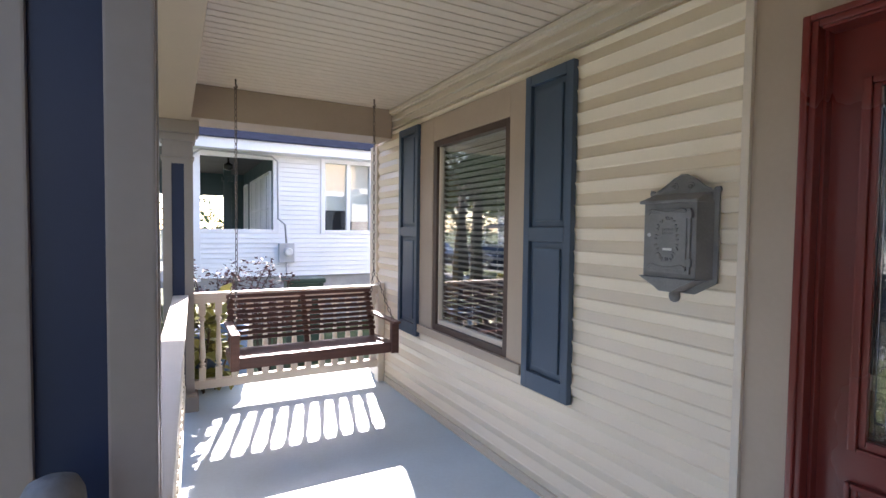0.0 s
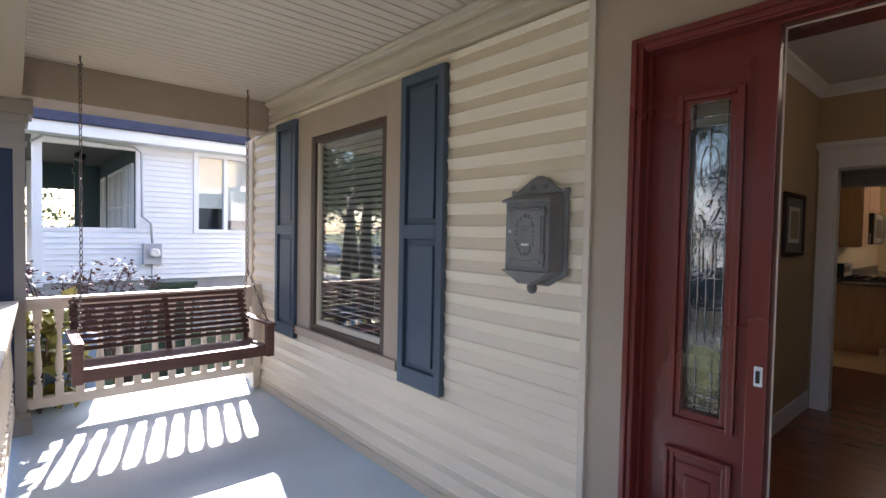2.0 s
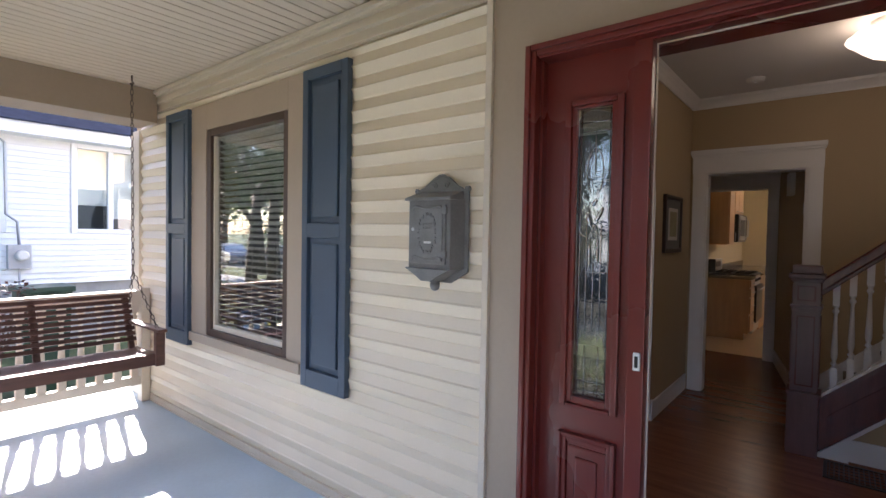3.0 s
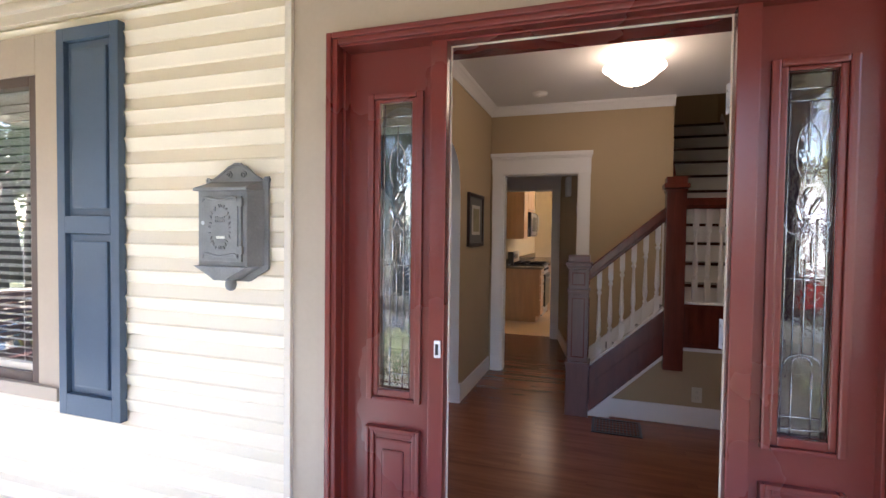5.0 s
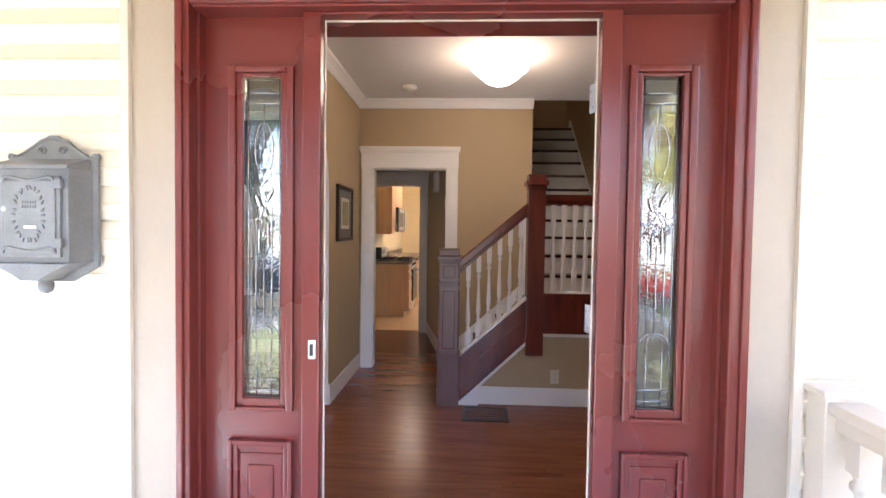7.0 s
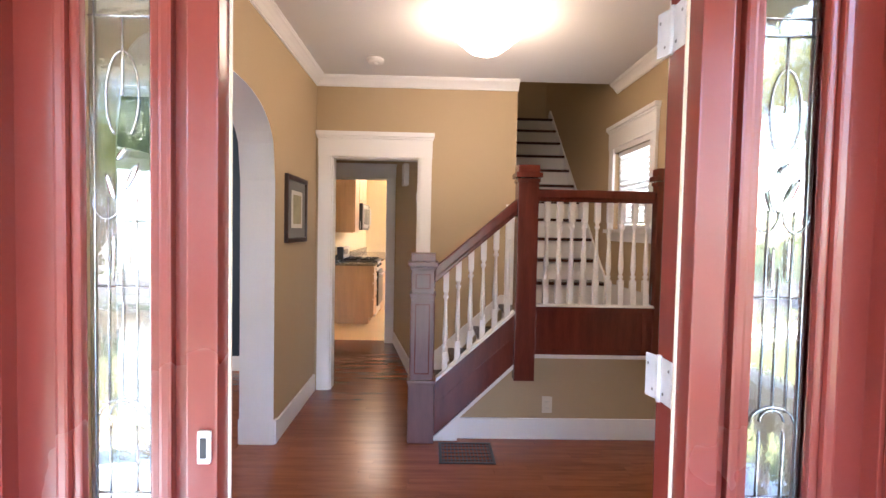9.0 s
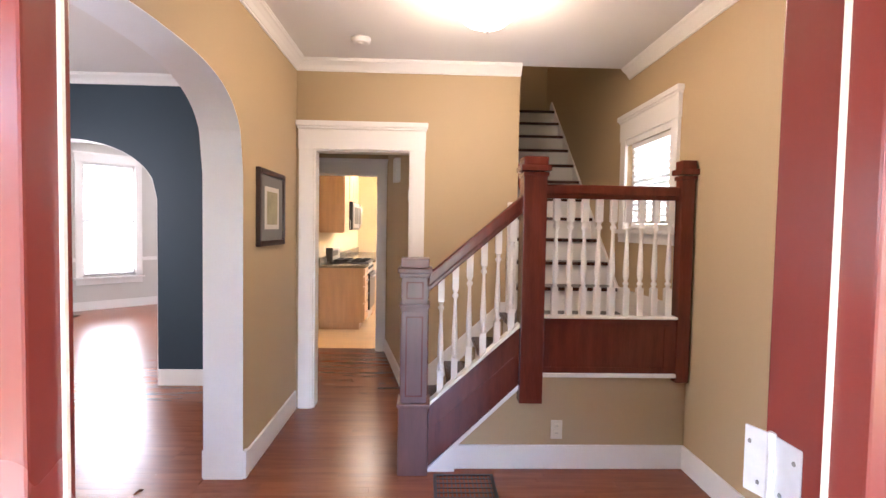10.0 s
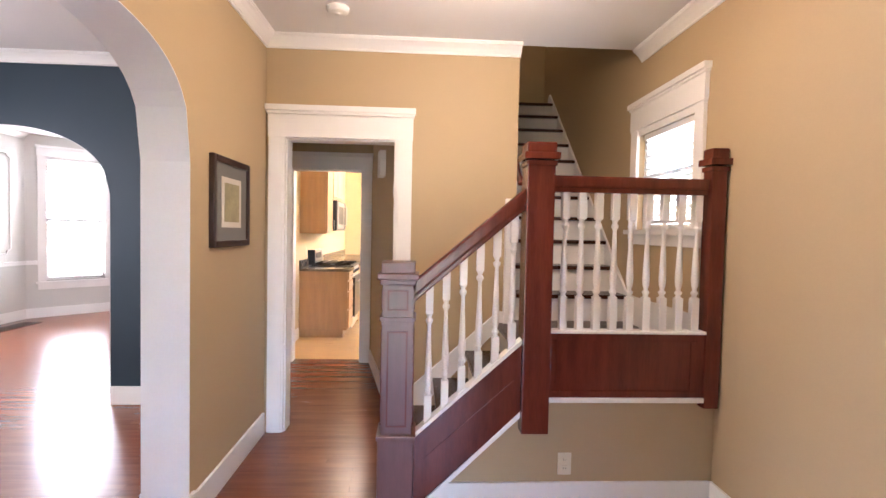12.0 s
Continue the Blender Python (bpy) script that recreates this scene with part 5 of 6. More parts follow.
def unseen_window(x0, x1, y, z0, z1, label):
    """An added, unseen window in a wall along x, its white shade drawn against the sun."""
    w = thing("window_4", label, "window", "", "structure")
    part("casing", boxes([(x0 - 0.1, x0, y - 0.022, y, z0, z1), (x1, x1 + 0.1, y - 0.022, y, z0, z1), (x0 - 0.11, x1 + 0.11, y - 0.026, y, z1, z1 + 0.14), (x0 - 0.12, x1 + 0.12, y - 0.05, y, z0 - 0.04, z0)], 0.003), "white", w)
    part("roller_shade", slab(x0, x1, y + 0.10, y + 0.105, z0, z1), "blind", w)


unseen_window(3.6, 4.8, 4.28, 0.7, 2.2, "added unseen living room window, its drawn shade blocking the sun")
unseen_window(6.9, 8.0, 5.65, 0.6, 2.3, "added unseen dining room window, its drawn shade blocking the sun")
setting("chair_rail", boxes([(6.15, 9.5, 5.628, 5.65, 0.80, 0.845), (6.15, 9.5, 5.618, 5.65, 0.845, 0.86)], 0.003), "white", "white chair rail in the dining room", "trim")
x0, x1, z0, z1, k = 8.15, 9.25, 0.98, 2.40, 0.07
pts = [(x0 + k, z0), (x1 - k, z0), (x1 - k, z0 + k * 0.5), (x1, z0 + k), (x1, z1 - k), (x1 - k, z1 - k * 0.5), (x1 - k, z1), (x0 + k, z1), (x0, z1 - k), (x0, z0 + k), (x0 + k, z0)]
setting("panel_moulding", tube([(u, 5.646, v) for u, v in pts], 0.014, 6), "white", "white panel moulding with notched corners on the grey wall", "trim")
outlet(pose(8.95, 5.65, 0.30, 0, 0, -90), "white outlet on the grey dining room wall")
dv = thing("floor_register", "dark floor register by the dining room wall", "floor vent", at=(8.9, 5.35, 0))
part("frame", slab(-0.35, 0.35, -0.12, 0.12, -0.012, 0.005, 0.002), "vent", dv)
# Glowing card added in place of the bright sky beyond the bay window.
sky_card = setting("sky_backdrop", boxes([(8.0, 24, 8.3, 8.4, -0.5, 7.0)]), "daylight_glow", "glowing card standing in for daylight outside the bay window", "backdrop")
# ---- outdoors: neighbour, garden, street ----


AWAY = Matrix.Translation((-0.066, 0.039, -0.435)) @ Matrix.Scale(1.3, 4)   # the neighbour's plan, at its true size


def neighbour():
    h = thing("neighbour_house", "white clapboard house with dark shingle roof and open porch", "house")
    Y = 9.0
    rows = []
    part("wall", boxes([(0.45, 0.53, Y, Y + 0.12, 0.60, 2.80), (1.73, 2.62, Y, Y + 0.12, 0.60, 2.80), (3.53, 9.5, Y, Y + 0.12, 0.60, 2.80), (2.62, 3.53, Y, Y + 0.12, 2.69, 2.80), (2.62, 3.53, Y, Y + 0.12, 0.60, 1.40), (0.53, 1.73, Y, Y + 0.12, 2.66, 2.80), (0.53, 1.73, Y, Y + 0.12, 0.60, 1.43)]), "white_siding", h)
    z, k = 0.60, 0.084
    while z < 2.70:
        mid = z + k / 2
        spans = [(0.56, 9.5)]
        for a, b, c, d in ((0.47, 1.80, 1.38, 2.72), (2.54, 3.61, 1.34, 2.76)):
            if c < mid < d:
                spans = [s for p, q in spans for s in ((p, min(q, a)), (max(p, b), q)) if s[1] - s[0] > 0.01]
        for p, q in spans:
            b = part("clapboard", prism([(Y, 0.006), (Y - 0.034, 0), (Y - 0.034, 0.008), (Y - 0.006, k), (Y, k)], p, q, "x"), "white_siding", h)
            b.location = (0, 0, z)
        z += k
    part("corner_board", boxes([(0.44, 0.56, Y - 0.03, Y, 0.55, 2.76), (1.72, 1.81, Y - 0.026, Y, 1.36, 2.74), (0.56, 1.72, Y - 0.026, Y, 1.36, 1.43)], 0.004), "white_siding", h)
    part("foundation", boxes([(0.5, 9.5, Y + 0.02, Y + 0.15, -0.86, 0.60)]), "stone", h, "grey block foundation")
    part("fascia", boxes([(-0.4, 9.8, Y - 0.36, Y - 0.22, 2.74, 2.91), (-0.4, 9.8, Y - 0.22, Y, 2.74, 2.80)], 0.01), "white_siding", h, "white gutter and soffit")
    for i in range(14):
        y0, z0 = Y - 0.40 + 0.27 * i, 2.90 + 0.145 * i
        r = part("shingle_course", prism([(y0, z0), (y0, z0 + 0.022), (y0 + 0.30, z0 + 0.022 + 0.16), (y0 + 0.30, z0 + 0.15)], -0.5, 9.9, "x"), "roof", h)
    w = part("window", boxes([(2.56, 2.64, Y - 0.035, Y + 0.05, 1.36, 2.74), (3.05, 3.12, Y - 0.03, Y + 0.05, 1.42, 2.67), (3.51, 3.59, Y - 0.035, Y + 0.05, 1.36, 2.74), (2.64, 3.51, Y - 0.035, Y + 0.05, 2.67, 2.74), (2.64, 3.51, Y - 0.04, Y + 0.05, 1.36, 1.43)], 0.004), "white_siding", h)
    part("pane", boxes([(2.64, 3.51, Y + 0.02, Y + 0.03, 1.43, 2.67)]), "glass", w)
    part("roller_shade", boxes([(2.64, 3.06, Y + 0.06, Y + 0.07, 1.80, 2.69), (3.11, 3.51, Y + 0.06, Y + 0.07, 1.60, 2.69)]), "blind", w, "white roller shade half drawn")
    # dark sheet in place of the unlit room behind the panes
    part("room_dark", slab(2.0, 4.2, Y + 0.4, Y + 0.45, 0.6, 2.8), "dark", w)
    # the porch seen through its opening
    part("porch_wall", boxes([(1.75, 1.85, Y + 0.12, Y + 4.5, 0.5, 2.9)]), "teal", h, "grey-green porch wall")
    part("porch_ceiling", boxes([(-0.4, 1.8, Y + 0.0, Y + 4.8, 2.80, 2.9)]), "dark", h)
    part("porch_deck", boxes([(-0.4, 1.8, Y + 0.12, Y + 4.8, 0.45, 0.55)]), "concrete", h)
    part("porch_far_wall", boxes([(1.30, 1.75, Y + 4.5, Y + 4.6, 0.5, 2.8), (-0.4, 1.30, Y + 4.5, Y + 4.6, 2.25, 2.8)]), "teal", h)
    part("porch_rail", boxes([(-0.4, 1.30, Y + 4.5, Y + 4.56, 1.34, 1.40), (-0.4, 1.30, Y + 4.5, Y + 4.56, 0.62, 0.67)] + [(-0.36 + 0.13 * q, -0.33 + 0.13 * q, Y + 4.51, Y + 4.55, 0.67, 1.34) for q in range(13)]), "white_siding", h)
    part("porch_column", boxes([(1.16, 1.32, Y + 3.0, Y + 3.16, 0.55, 2.8), (1.13, 1.35, Y + 2.97, Y + 3.19, 2.5, 2.6)], 0.01), "teal", h, "grey-green porch column")
    for y in (Y + 0.35, Y + 1.05, Y + 1.75, Y + 2.45, Y + 3.6):
        f = part("porch_window", boxes([(1.71, 1.75, y, y + 0.05, 1.2, 2.5), (1.71, 1.75, y + 0.55, y + 0.6, 1.2, 2.5), (1.71, 1.75, y + 0.05, y + 0.55, 2.45, 2.5), (1.71, 1.75, y + 0.05, y + 0.55, 1.2, 1.25), (1.72, 1.75, y + 0.28, y + 0.31, 1.25, 2.45), (1.72, 1.75, y + 0.05, y + 0.55, 1.8, 1.83)]), "white_siding", h)
        part("pane", slab(1.735, 1.745, y + 0.05, y + 0.55, 1.25, 2.45), "glass", f)
    part("porch_post", slab(0.45, 0.56, Y + 4.3, Y + 4.42, 0.55, 2.8), "white_siding", h)
    h.matrix_world = AWAY
    lt = part("porch_light", lathe([(0.03, 2.55), (0.09, 2.58), (0.09, 2.66), (0.02, 2.70), (0.02, 2.8)], 14, (1.1, Y + 1.2, 0)), "black", h)
    m = thing("electric_meter", "grey electric meter box with a round glass dial", "meter", at=(1.93, Y - 0.02, 1.02))
    part("box", slab(-0.13, 0.13, -0.10, 0.02, -0.17, 0.17, 0.01), "meter", m)
    d = part("dial", lathe([(0.075, 0), (0.075, 0.06), (0.05, 0.075)], 18), "plastic", m)
    d.matrix_local = pose(0.02, -0.10, 0.02, 90, 0, 0)
    part("conduit", tube([(0.0, -0.05, 0.17), (-0.02, -0.05, 0.5), (-0.14, -0.05, 0.6), (-0.15, -0.05, 1.6), (-0.25, -0.05, 1.68), (-1.35, -0.06, 1.72), (-1.5, -0.08, 1.6)], 0.018, 8), "meter", m)
    m.matrix_world = AWAY @ Matrix.Translation((1.93, Y - 0.05, 1.02))
    part("lower_conduit", tube([(0, -0.05, -0.17), (0, -0.05, -0.5), (0.5, -0.08, -0.62)], 0.016, 8), "meter", m)


neighbour()


def wheelie_bin(x, y, mat, label):
    b = thing("wheelie_bin", label, "bin", at=(x, y, -0.86))
    part("body", prism([(-0.22, 0.08), (0.22, 0.08), (0.28, 1.42), (-0.28, 1.42)], -0.26, 0.26, "y", 0.02), mat, b)
    part("lid", boxes([(-0.31, 0.31, -0.30, 0.31, 1.42, 1.50)], 0.025), mat, b)
    for sx in (-0.2, 0.2):
        w = part("wheel", lathe([(0.1, 0), (0.1, 0.05)], 16), "rubber", b)
        w.matrix_local = pose(sx, 0.24, 0.1, 0, 90, 0)


wheelie_bin(2.08, 8.3, "green_bin", "dark green wheeled bin beside the white house")
bb_ = thing("blue_tub", "faded blue plastic tub among the plants", "tub", at=(0.55, 5.25, -0.86))
part("body", lathe([(0.22, 0), (0.30, 1.25), (0.32, 1.27), (0.32, 1.31), (0.28, 1.31), (0.25, 1.0)], 24), "tub", bb_)


def leaf_cloud(centres, n, size, seed, flat=0.4):
    """Many small folded leaves scattered through soft clumps."""
    rnd = random.Random(seed)
    verts, faces = [], []
    for _ in range(n):
        c, r = rnd.choice(centres)
        d = Vector((rnd.gauss(0, 1), rnd.gauss(0, 1), rnd.gauss(0, 1))).normalized() * r * (rnd.random() ** 0.45)
        p = Vector(c) + Vector((d.x, d.y, d.z * 0.8))
        u = Vector((rnd.gauss(0, 1), rnd.gauss(0, 1), rnd.gauss(0, flat))).normalized()
        v = u.cross(Vector((rnd.gauss(0, 0.4), rnd.gauss(0, 0.4), 1))).normalized()
        s = size * rnd.uniform(0.6, 1.3)
        w = v * s * 0.32
        fold = Vector((0, 0, s * 0.12))
        i = len(verts)
        verts += [p, p + u * s * 0.5 + w + fold, p + u * s, p + u * s * 0.5 - w + fold]
        faces += [(i, i + 1, i + 2), (i, i + 2, i + 3)]
    return verts, faces


def leaf_part(name, data, mat, parent, label=""):
    me = bpy.data.meshes.new(name)
    me.from_pydata([tuple(v) for v in data[0]], [], data[1])
    me.materials.append(M[mat])
    ob = new(name, me)
    ob.parent = parent
    if label:
        ob["label"] = label
    return ob


def limb_tree(x, y, h, r, seed, label, mat="leaf", n=9500, size=0.22, base=-0.86):
    rnd = random.Random(seed)
    t = thing("tree", label, "tree", "street trees", at=(x, y, base))
    bm = bmesh.new()
    def add(pts, r0, r1):
        k = len(pts)
        g = tube(pts, 1.0, 9)
        me = bpy.data.meshes.new("tmp")
        g.verts.ensure_lookup_table()
        for i, p in enumerate(pts):
            rr = r0 + (r1 - r0) * i / (k - 1)
            for j in range(9):
                v = g.verts[i * 9 + j]
                v.co = Vector(p) + (v.co - Vector(p)) * rr
        g.to_mesh(me)
        g.free()
        bm.from_mesh(me)
        bpy.data.meshes.remove(me)
    top = Vector((rnd.uniform(-0.4, 0.4), rnd.uniform(-0.4, 0.4), h * 0.55))
    add([(0, 0, 0), top * 0.35 + Vector((0.06, 0, 0)), top * 0.7, top], h * 0.032, h * 0.018)
    clumps = []
    for i in range(9):
        a = i * 2.4 + rnd.random()
        s = top * rnd.uniform(0.6, 1.0)
        e = Vector((math.cos(a) * r * rnd.uniform(0.5, 0.95), math.sin(a) * r * rnd.uniform(0.5, 0.95), h * rnd.uniform(0.40, 0.95)))
        m = (s + e) / 2 + Vector((0, 0, h * 0.05))
        add([s, m, e], h * 0.011, h * 0.003)
        clumps += [(tuple(e), r * rnd.uniform(0.28, 0.45)), (tuple((m + e) / 2), r * rnd.uniform(0.22, 0.36))]
    clumps.append(((0, 0, h * 0.92), r * 0.4))
    part("trunk", bm, "bark", t)
    leaf_part("crown", leaf_cloud(clumps, n, size, seed), mat, t)
    return t


TREES = [limb_tree(-9.5, 5.6, 9.0, 3.6, 3, "leafy green street tree with bright gaps")]
TREES.append(limb_tree(-10.8, -8.4, 10.0, 3.8, 4, "yellow-green street tree by the kerb", "leaf_yellow"))
TREES.append(limb_tree(-24.0, 2.0, 9.5, 3.8, 6, "leafy tree in front of the opposite houses"))
limb_tree(-23.0, -13.0, 10.0, 4.0, 7, "reddish autumn tree across the street", "leaf_red")
limb_tree(-7.0, 17.0, 9.0, 3.4, 8, "leafy tree beyond the neighbouring house")
limb_tree(-24.0, 18.0, 10.0, 4.0, 9, "yellow-green tree across the street", "leaf_yellow")

for k, (x, y, turn, s) in enumerate(((-16.5, 41, 40, 1.0), (-10.6, 24, 130, 0.9), (-21, 30, 75, 1.1), (-24, 44, 200, 1.2), (-27, 60, 10, 1.3), (-22, -26, 250, 1.1), (-11, -19, 300, 0.95), (-40, 0, 20, 1.5), (-40, -22, 60, 1.5), (-40, 24, 100, 1.5), (-40, 44, 150, 1.5), (-14, 62, 90, 1.3), (-4.6, 14.5, 30, 0.75), (-6.5, 26, 80, 0.9))):
    tr = copy_thing(TREES[k % 3], pose(x, y, -0.86, 0, 0, turn))
    tr.scale = (s, s, s)


def bush(x, y, r, h, mat, seed, label, n=1100, size=0.09, base=-0.86, twigs=14):
    rnd = random.Random(seed)
    b = thing("bush", label, "bush", "garden bushes", at=(x, y, base))
    bm = bmesh.new()
    clumps = []
    for i in range(twigs):
        a = rnd.uniform(0, 6.28)
        d = rnd.uniform(0.2, 1.0) * r
        tip = Vector((math.cos(a) * d, math.sin(a) * d, h * rnd.uniform(0.6, 1.0)))
        g = tube([(0.1 * tip.x, 0.1 * tip.y, 0), tip * 0.55 + Vector((0, 0, 0.1 * h)), tip], 0.009, 5)
        me = bpy.data.meshes.new("tmp")
        g.to_mesh(me)
        g.free()
        bm.from_mesh(me)
        bpy.data.meshes.remove(me)
        clumps += [(tuple(tip), r * 0.28), (tuple(tip * 0.8), r * 0.3)]
    part("stem", bm, "bark", b)
    leaf_part("leaves", leaf_cloud(clumps, n, size, seed), mat, b)


bush(0.75, 7.4, 0.65, 1.78, "leaf_red", 11, "straggly reddish bush with thin twigs", 1500, 0.08, twigs=26)
bush(1.35, 7.6, 0.5, 1.55, "leaf_red", 12, "low dry bush beside the white house", 800, 0.07, twigs=20)
bush(0.35, 4.95, 0.35, 1.68, "leaf_yellow", 13, "yellow-green leafy plant behind the porch railing", 500, 0.15)
bush(-0.45, 5.3, 0.45, 1.75, "leaf_yellow", 14, "yellow-green shrub by the porch corner", 900, 0.12)
bush(-0.7, 3.0, 0.5, 1.15, "leaf", 15, "dark green shrub in front of the porch", 1300, 0.09)
bush(-0.7, 1.9, 0.5, 1.1, "leaf", 16, "dark green shrub in front of the porch", 1300, 0.09)
bush(-0.7, -1.6, 0.5, 1.1, "leaf", 17, "green shrub beside the porch steps", 1300, 0.09)

setting("pavement", boxes([(-9.0, -7.4, -90, 90, -0.95, -0.845)]), "concrete", "pale concrete pavement", "pavement")
setting("front_path", boxes([(-7.4, -0.95, -0.75, 0.62, -0.95, -0.842)]), "concrete", "concrete path to the porch steps", "pavement")
setting("kerb", boxes([(-12.15, -12.0, -90, 90, -1.0, -0.85)], 0.01), "concrete", "concrete kerb", "kerb")
setting("road", boxes([(-19.5, -12.15, -120, 120, -1.1, -0.852)]), "asphalt", "grey asphalt street", "road")
setting("far_kerb", boxes([(-19.65, -19.5, -90, 90, -1.0, -0.84)], 0.01), "concrete", "concrete kerb across the street", "kerb")
setting("side_drive", boxes([(0.0, 30.0, 5.4, 6.9, -0.95, -0.848)]), "concrete", "pale concrete drive between the houses", "pavement")


def far_woods():
    """The hazy row of trees that closes every street view."""
    rnd = random.Random(31)
    clumps = []
    for i in range(150):
        a = radians(70 + 220 * i / 149)
        d = rnd.uniform(78, 100)
        h = rnd.uniform(3, 10)
        for k in range(3):
            clumps.append(((d * math.cos(a) + rnd.uniform(-3, 3), d * math.sin(a) + rnd.uniform(-3, 3), -0.9 + h * (0.25 + 0.33 * k)), rnd.uniform(2.2, 3.8)))
    ob = leaf_part("far_woods", leaf_cloud(clumps, 26000, 0.9, 32), "leaf", None)
    tagged(ob, "distant row of green trees closing the street", "trees", kind="stuff")


far_woods()


def car(x, y, turn, mat, label):
    c = thing("car", label, "car", "parked cars")
    side = [(-2.15, 0.32), (-2.2, 0.62), (-2.05, 0.82), (-1.35, 0.92), (-0.75, 1.36), (0.55, 1.42), (1.25, 0.98), (2.0, 0.84), (2.2, 0.62), (2.15, 0.32)]
    part("body", prism(side, -0.84, 0.84, "y", 0.06), mat, c)
    gl = [(-1.18, 0.95), (-0.72, 1.30), (0.5, 1.35), (1.02, 0.98)]
    part("side_glass", prism(gl, -0.852, 0.852, "y", 0.01), "black", c, "dark side windows")
    for wx in (-1.35, 1.35):
        for wy in (-0.80, 0.62):
            w = part("wheel", lathe([(0.33, 0), (0.33, 0.18)], 22), "rubber", c)
            w.matrix_local = pose(wx, wy, 0.33, -90, 0, 0)
            r = part("rim", lathe([(0.2, -0.01), (0.2, 0.19)], 16), "steel", w)
    for yy in (-0.6, 0.6):
        part("headlight", slab(2.05, 2.19, yy - 0.16, yy + 0.16, 0.60, 0.74, 0.02), "plastic", c)
    c.matrix_world = pose(x, y, -0.85, 0, 0, turn)


car(-13.3, 5.2, 90, "carpaint", "dark blue parked car at the kerb")
car(-13.3, 26.0, 90, "carpaint", "dark blue parked car further up the street")
car(-13.3, 33.0, 90, "steel", "silver parked car further up the street")
car(-13.3, -4.8, 90, "redcar", "red parked car at the kerb")
car(-18.4, 10.0, 90, "steel", "silver parked car across the street")


def far_house(x, y, w, mat, label):
    h = thing("house", label, "house", "opposite houses", at=(x, y, -0.86))
    part("wall", slab(-4, 0, -w / 2, w / 2, 0, 6.2), mat, h)
    part("roof", prism([(-w / 2 - 0.4, 6.1), (0, 8.6), (w / 2 + 0.4, 6.1)], -4.4, 0.5, "x"), "roof", h)
    part("porch_roof", prism([(0, 3.1), (2.2, 2.75), (2.2, 2.6), (0, 2.6)], -w / 2, w / 2, "y"), "roof", h)
    part("porch_deck", slab(0, 2.1, -w / 2, w / 2, 0, 0.6), "concrete", h)
    for k in (-0.48, -0.16, 0.16, 0.48):
        part("porch_post", slab(1.9, 2.05, w * k - 0.09, w * k + 0.09, 0.6, 2.6), "white_siding", h)
    for k in (-0.3, 0.0, 0.3):
        for z in (1.2, 3.7):
            if z < 3 and k == 0:
                part("door", slab(-0.02, 0.05, -0.45, 0.45, 0.6, 2.5), "red_dark", h)
                continue
            win = part("window", slab(-0.02, 0.06, w * k - 0.55, w * k + 0.55, z, z + 1.5, 0.01), "white_siding", h)
            part("pane", slab(0.05, 0.07, w * k - 0.42, w * k + 0.42, z + 0.12, z + 1.38), "black", win)


far_house(-30, 9.0, 8.5, "white_siding", "white two-storey house with a columned porch across the street")
far_house(-30, -3.0, 8.0, "siding", "cream two-storey house with a porch across the street")
far_house(-30, -15.0, 8.0, "white_siding", "pale two-storey house across the street")
far_house(-30, 44.0, 9.0, "white_siding", "white house with a columned porch up the street")
far_house(-30, 33.0, 8.5, "siding", "cream house with a porch up the street")
far_house(-30, 21.0, 8.5, "teal", "grey-green two-storey house across the street")

def side_house():
    """An added, unseen house on the other side: closes the place and blocks sky light."""
    h = thing("side_house", "plain dark brick house added unseen beside the porch to block sky light", "house", at=(0, 0, 0))
    # dark, so that this added wall bounces little sunlight onto the porch
    part("wall", slab(-1.5, 11, -9.5, -5.2, -0.86, 5.6), "dark_brick", h)
    part("roof", prism([(-9.9, 5.5), (-7.35, 7.6), (-4.8, 5.5)], -2.0, 11.4, "x"), "roof", h)


side_house()

# ---- floor boards, last ----


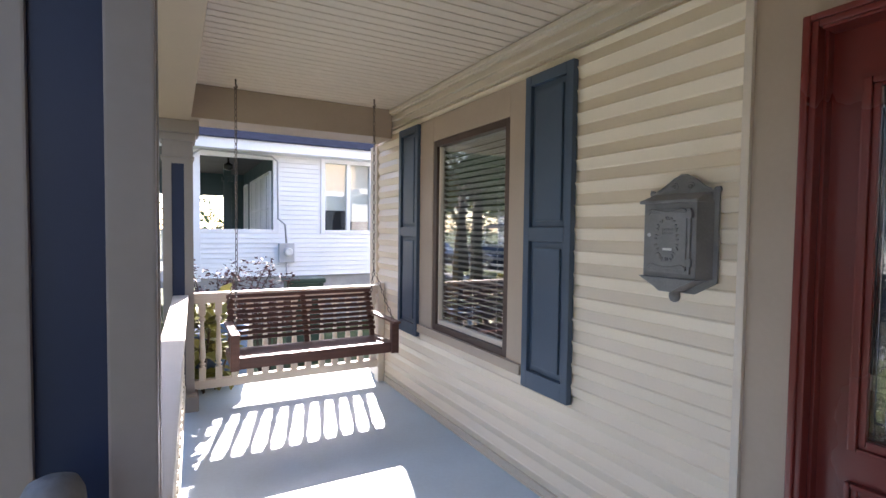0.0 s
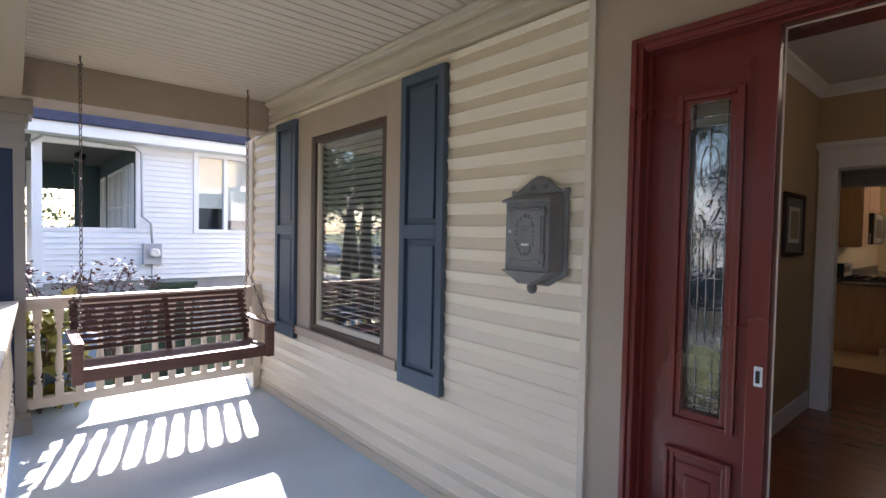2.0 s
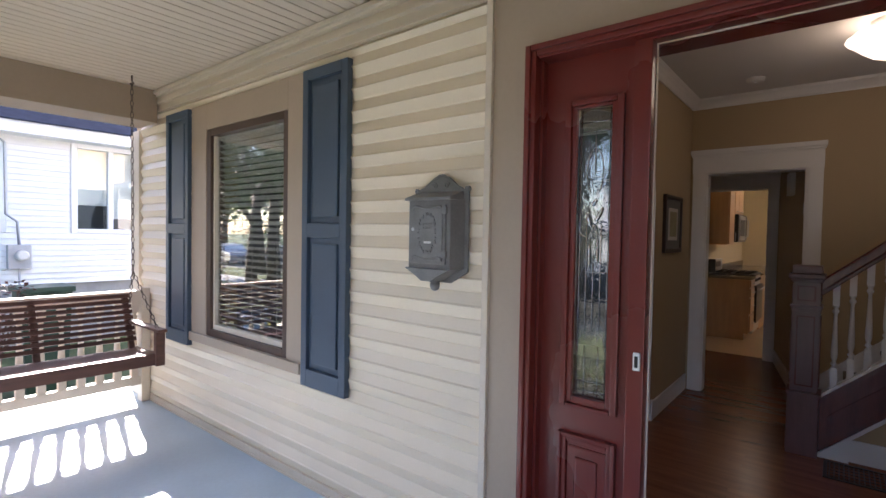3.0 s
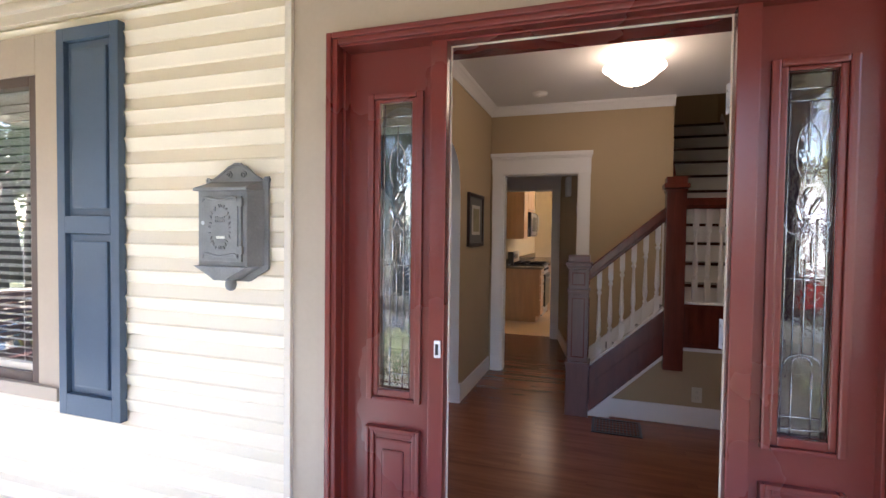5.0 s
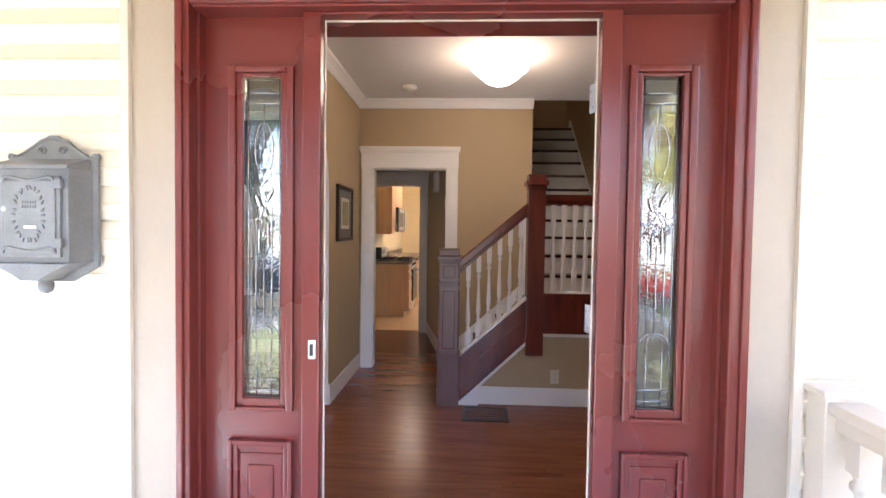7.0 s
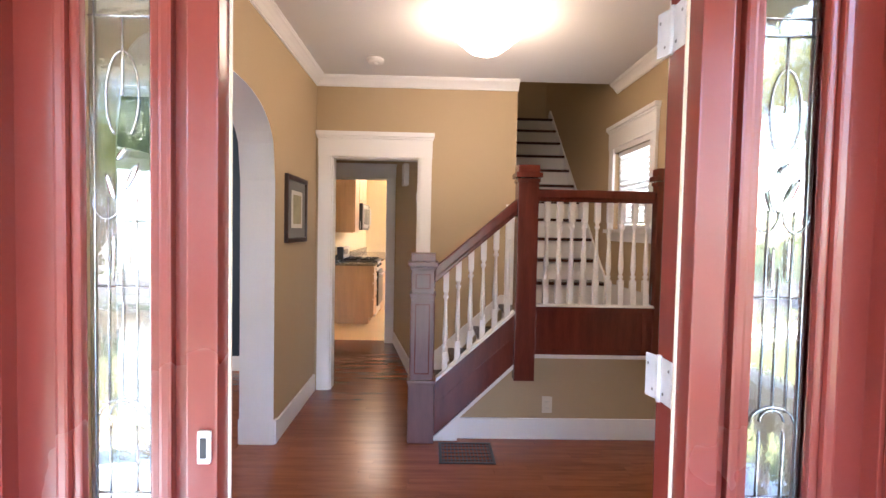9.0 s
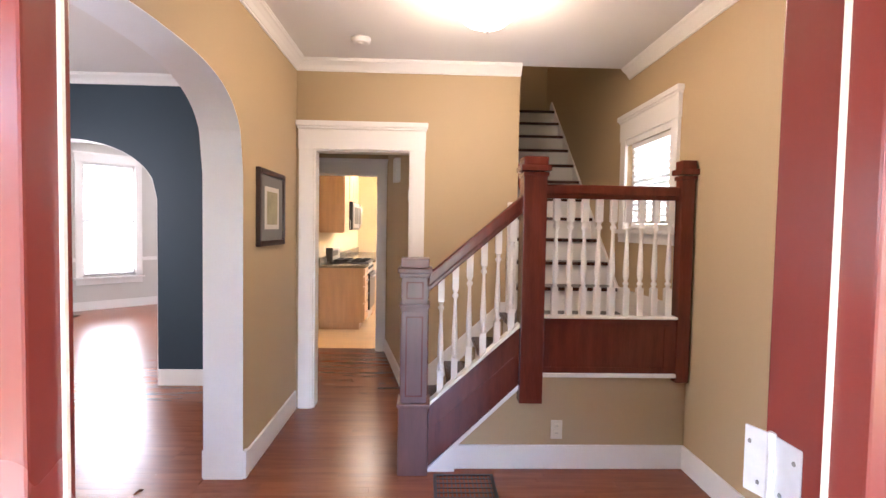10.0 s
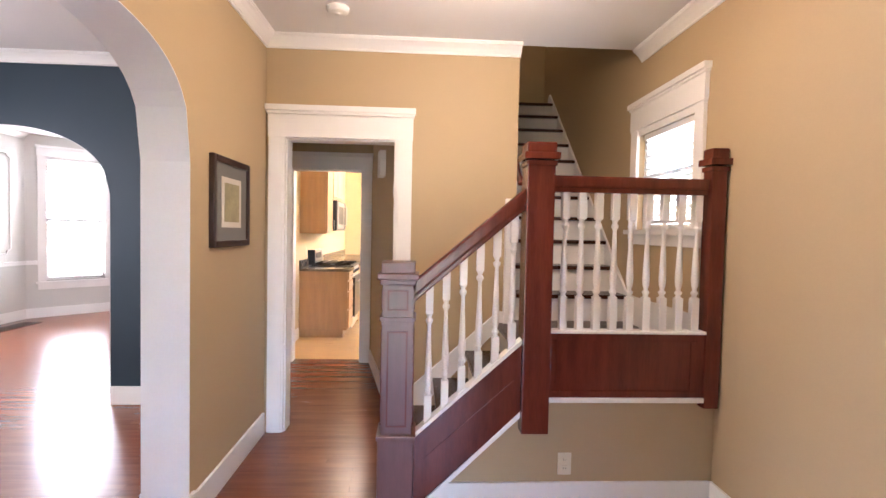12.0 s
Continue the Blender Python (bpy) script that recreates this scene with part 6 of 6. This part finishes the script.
def boards(name, mat, x0, x1, y0, y1, width, length, seed, owner_label, singles):
    """Strips along y on the sub-floor: the first `singles` as pieces, the rest joined."""
    rnd = random.Random(seed)
    owner = thing(name, owner_label, "floor", "", "structure")
    meshes = {}
    left = bmesh.new()
    count, x = 0, x0
    rest = []
    while x < x1 - 0.005:
        y = y0 - rnd.uniform(0, length)
        while y < y1:
            n = length * rnd.choice((0.6, 0.8, 1.0, 1.2))
            a, b = max(y, y0), min(y + n, y1)
            if b - a > 0.03:
                w = min(width, x1 - x)
                if count < singles:
                    key = (round(b - a, 1), round(w, 3))
                    if key not in meshes:
                        meshes[key] = part("floor_board", slab(0, w - 0.0005, 0, 1, -0.012, 0), mat, owner)
                        ob = meshes[key]
                    else:
                        ob = new("floor_board", meshes[key].data)
                        ob.parent = owner
                    ob.location, ob.scale = (x, a, 0), (1, b - a - 0.001, 1)
                else:
                    rest.append((x, x + w - 0.0005, a, b - 0.0005, -0.012, 0.0))
                count += 1
            y += n
        x += width
    if rest:
        verts, faces = [], []
        for a, b, c, d, e, f in rest:
            i = len(verts)
            verts += [(a, c, f), (b, c, f), (b, d, f), (a, d, f), (a, c, e), (b, c, e), (b, d, e), (a, d, e)]
            faces += [(i, i + 1, i + 2, i + 3), (i, i + 4, i + 5, i + 1), (i + 1, i + 5, i + 6, i + 2), (i + 2, i + 6, i + 7, i + 3), (i + 3, i + 7, i + 4, i)]
        ob = leaf_part("floor_boards", (verts, faces), mat + "_joined", owner)
        tagged(ob, kind="stuff")
    return owner


boards("oak_boards_hall", "oak", XI + 0.02, 5.55, HR, 1.14, 0.057, 1.0, 21, "dark red oak strip floor of the hall", 290)
boards("oak_boards_passage", "oak", 5.55, 7.36, 0.0, 1.44, 0.057, 1.0, 24, "dark red oak strip floor of the passage", 0)
boards("oak_boards_arch", "oak", XI, 5.55, 1.14, 1.44, 0.057, 1.2, 25, "dark red oak strip floor under the arch", 0)
boards("oak_boards_living", "oak", XI, 6.15, 1.44, 4.28, 0.057, 1.2, 22, "dark red oak strip floor of the living room", 0)
boards("oak_boards_dining", "oak", 6.15, 11.0, 1.44, 5.65, 0.057, 1.2, 26, "dark red oak strip floor of the dining room", 0)
boards("maple_boards", "maple", 7.36, 12.3, -1.6, 1.44, 0.075, 1.2, 23, "light maple strip floor of the kitchen", 100)
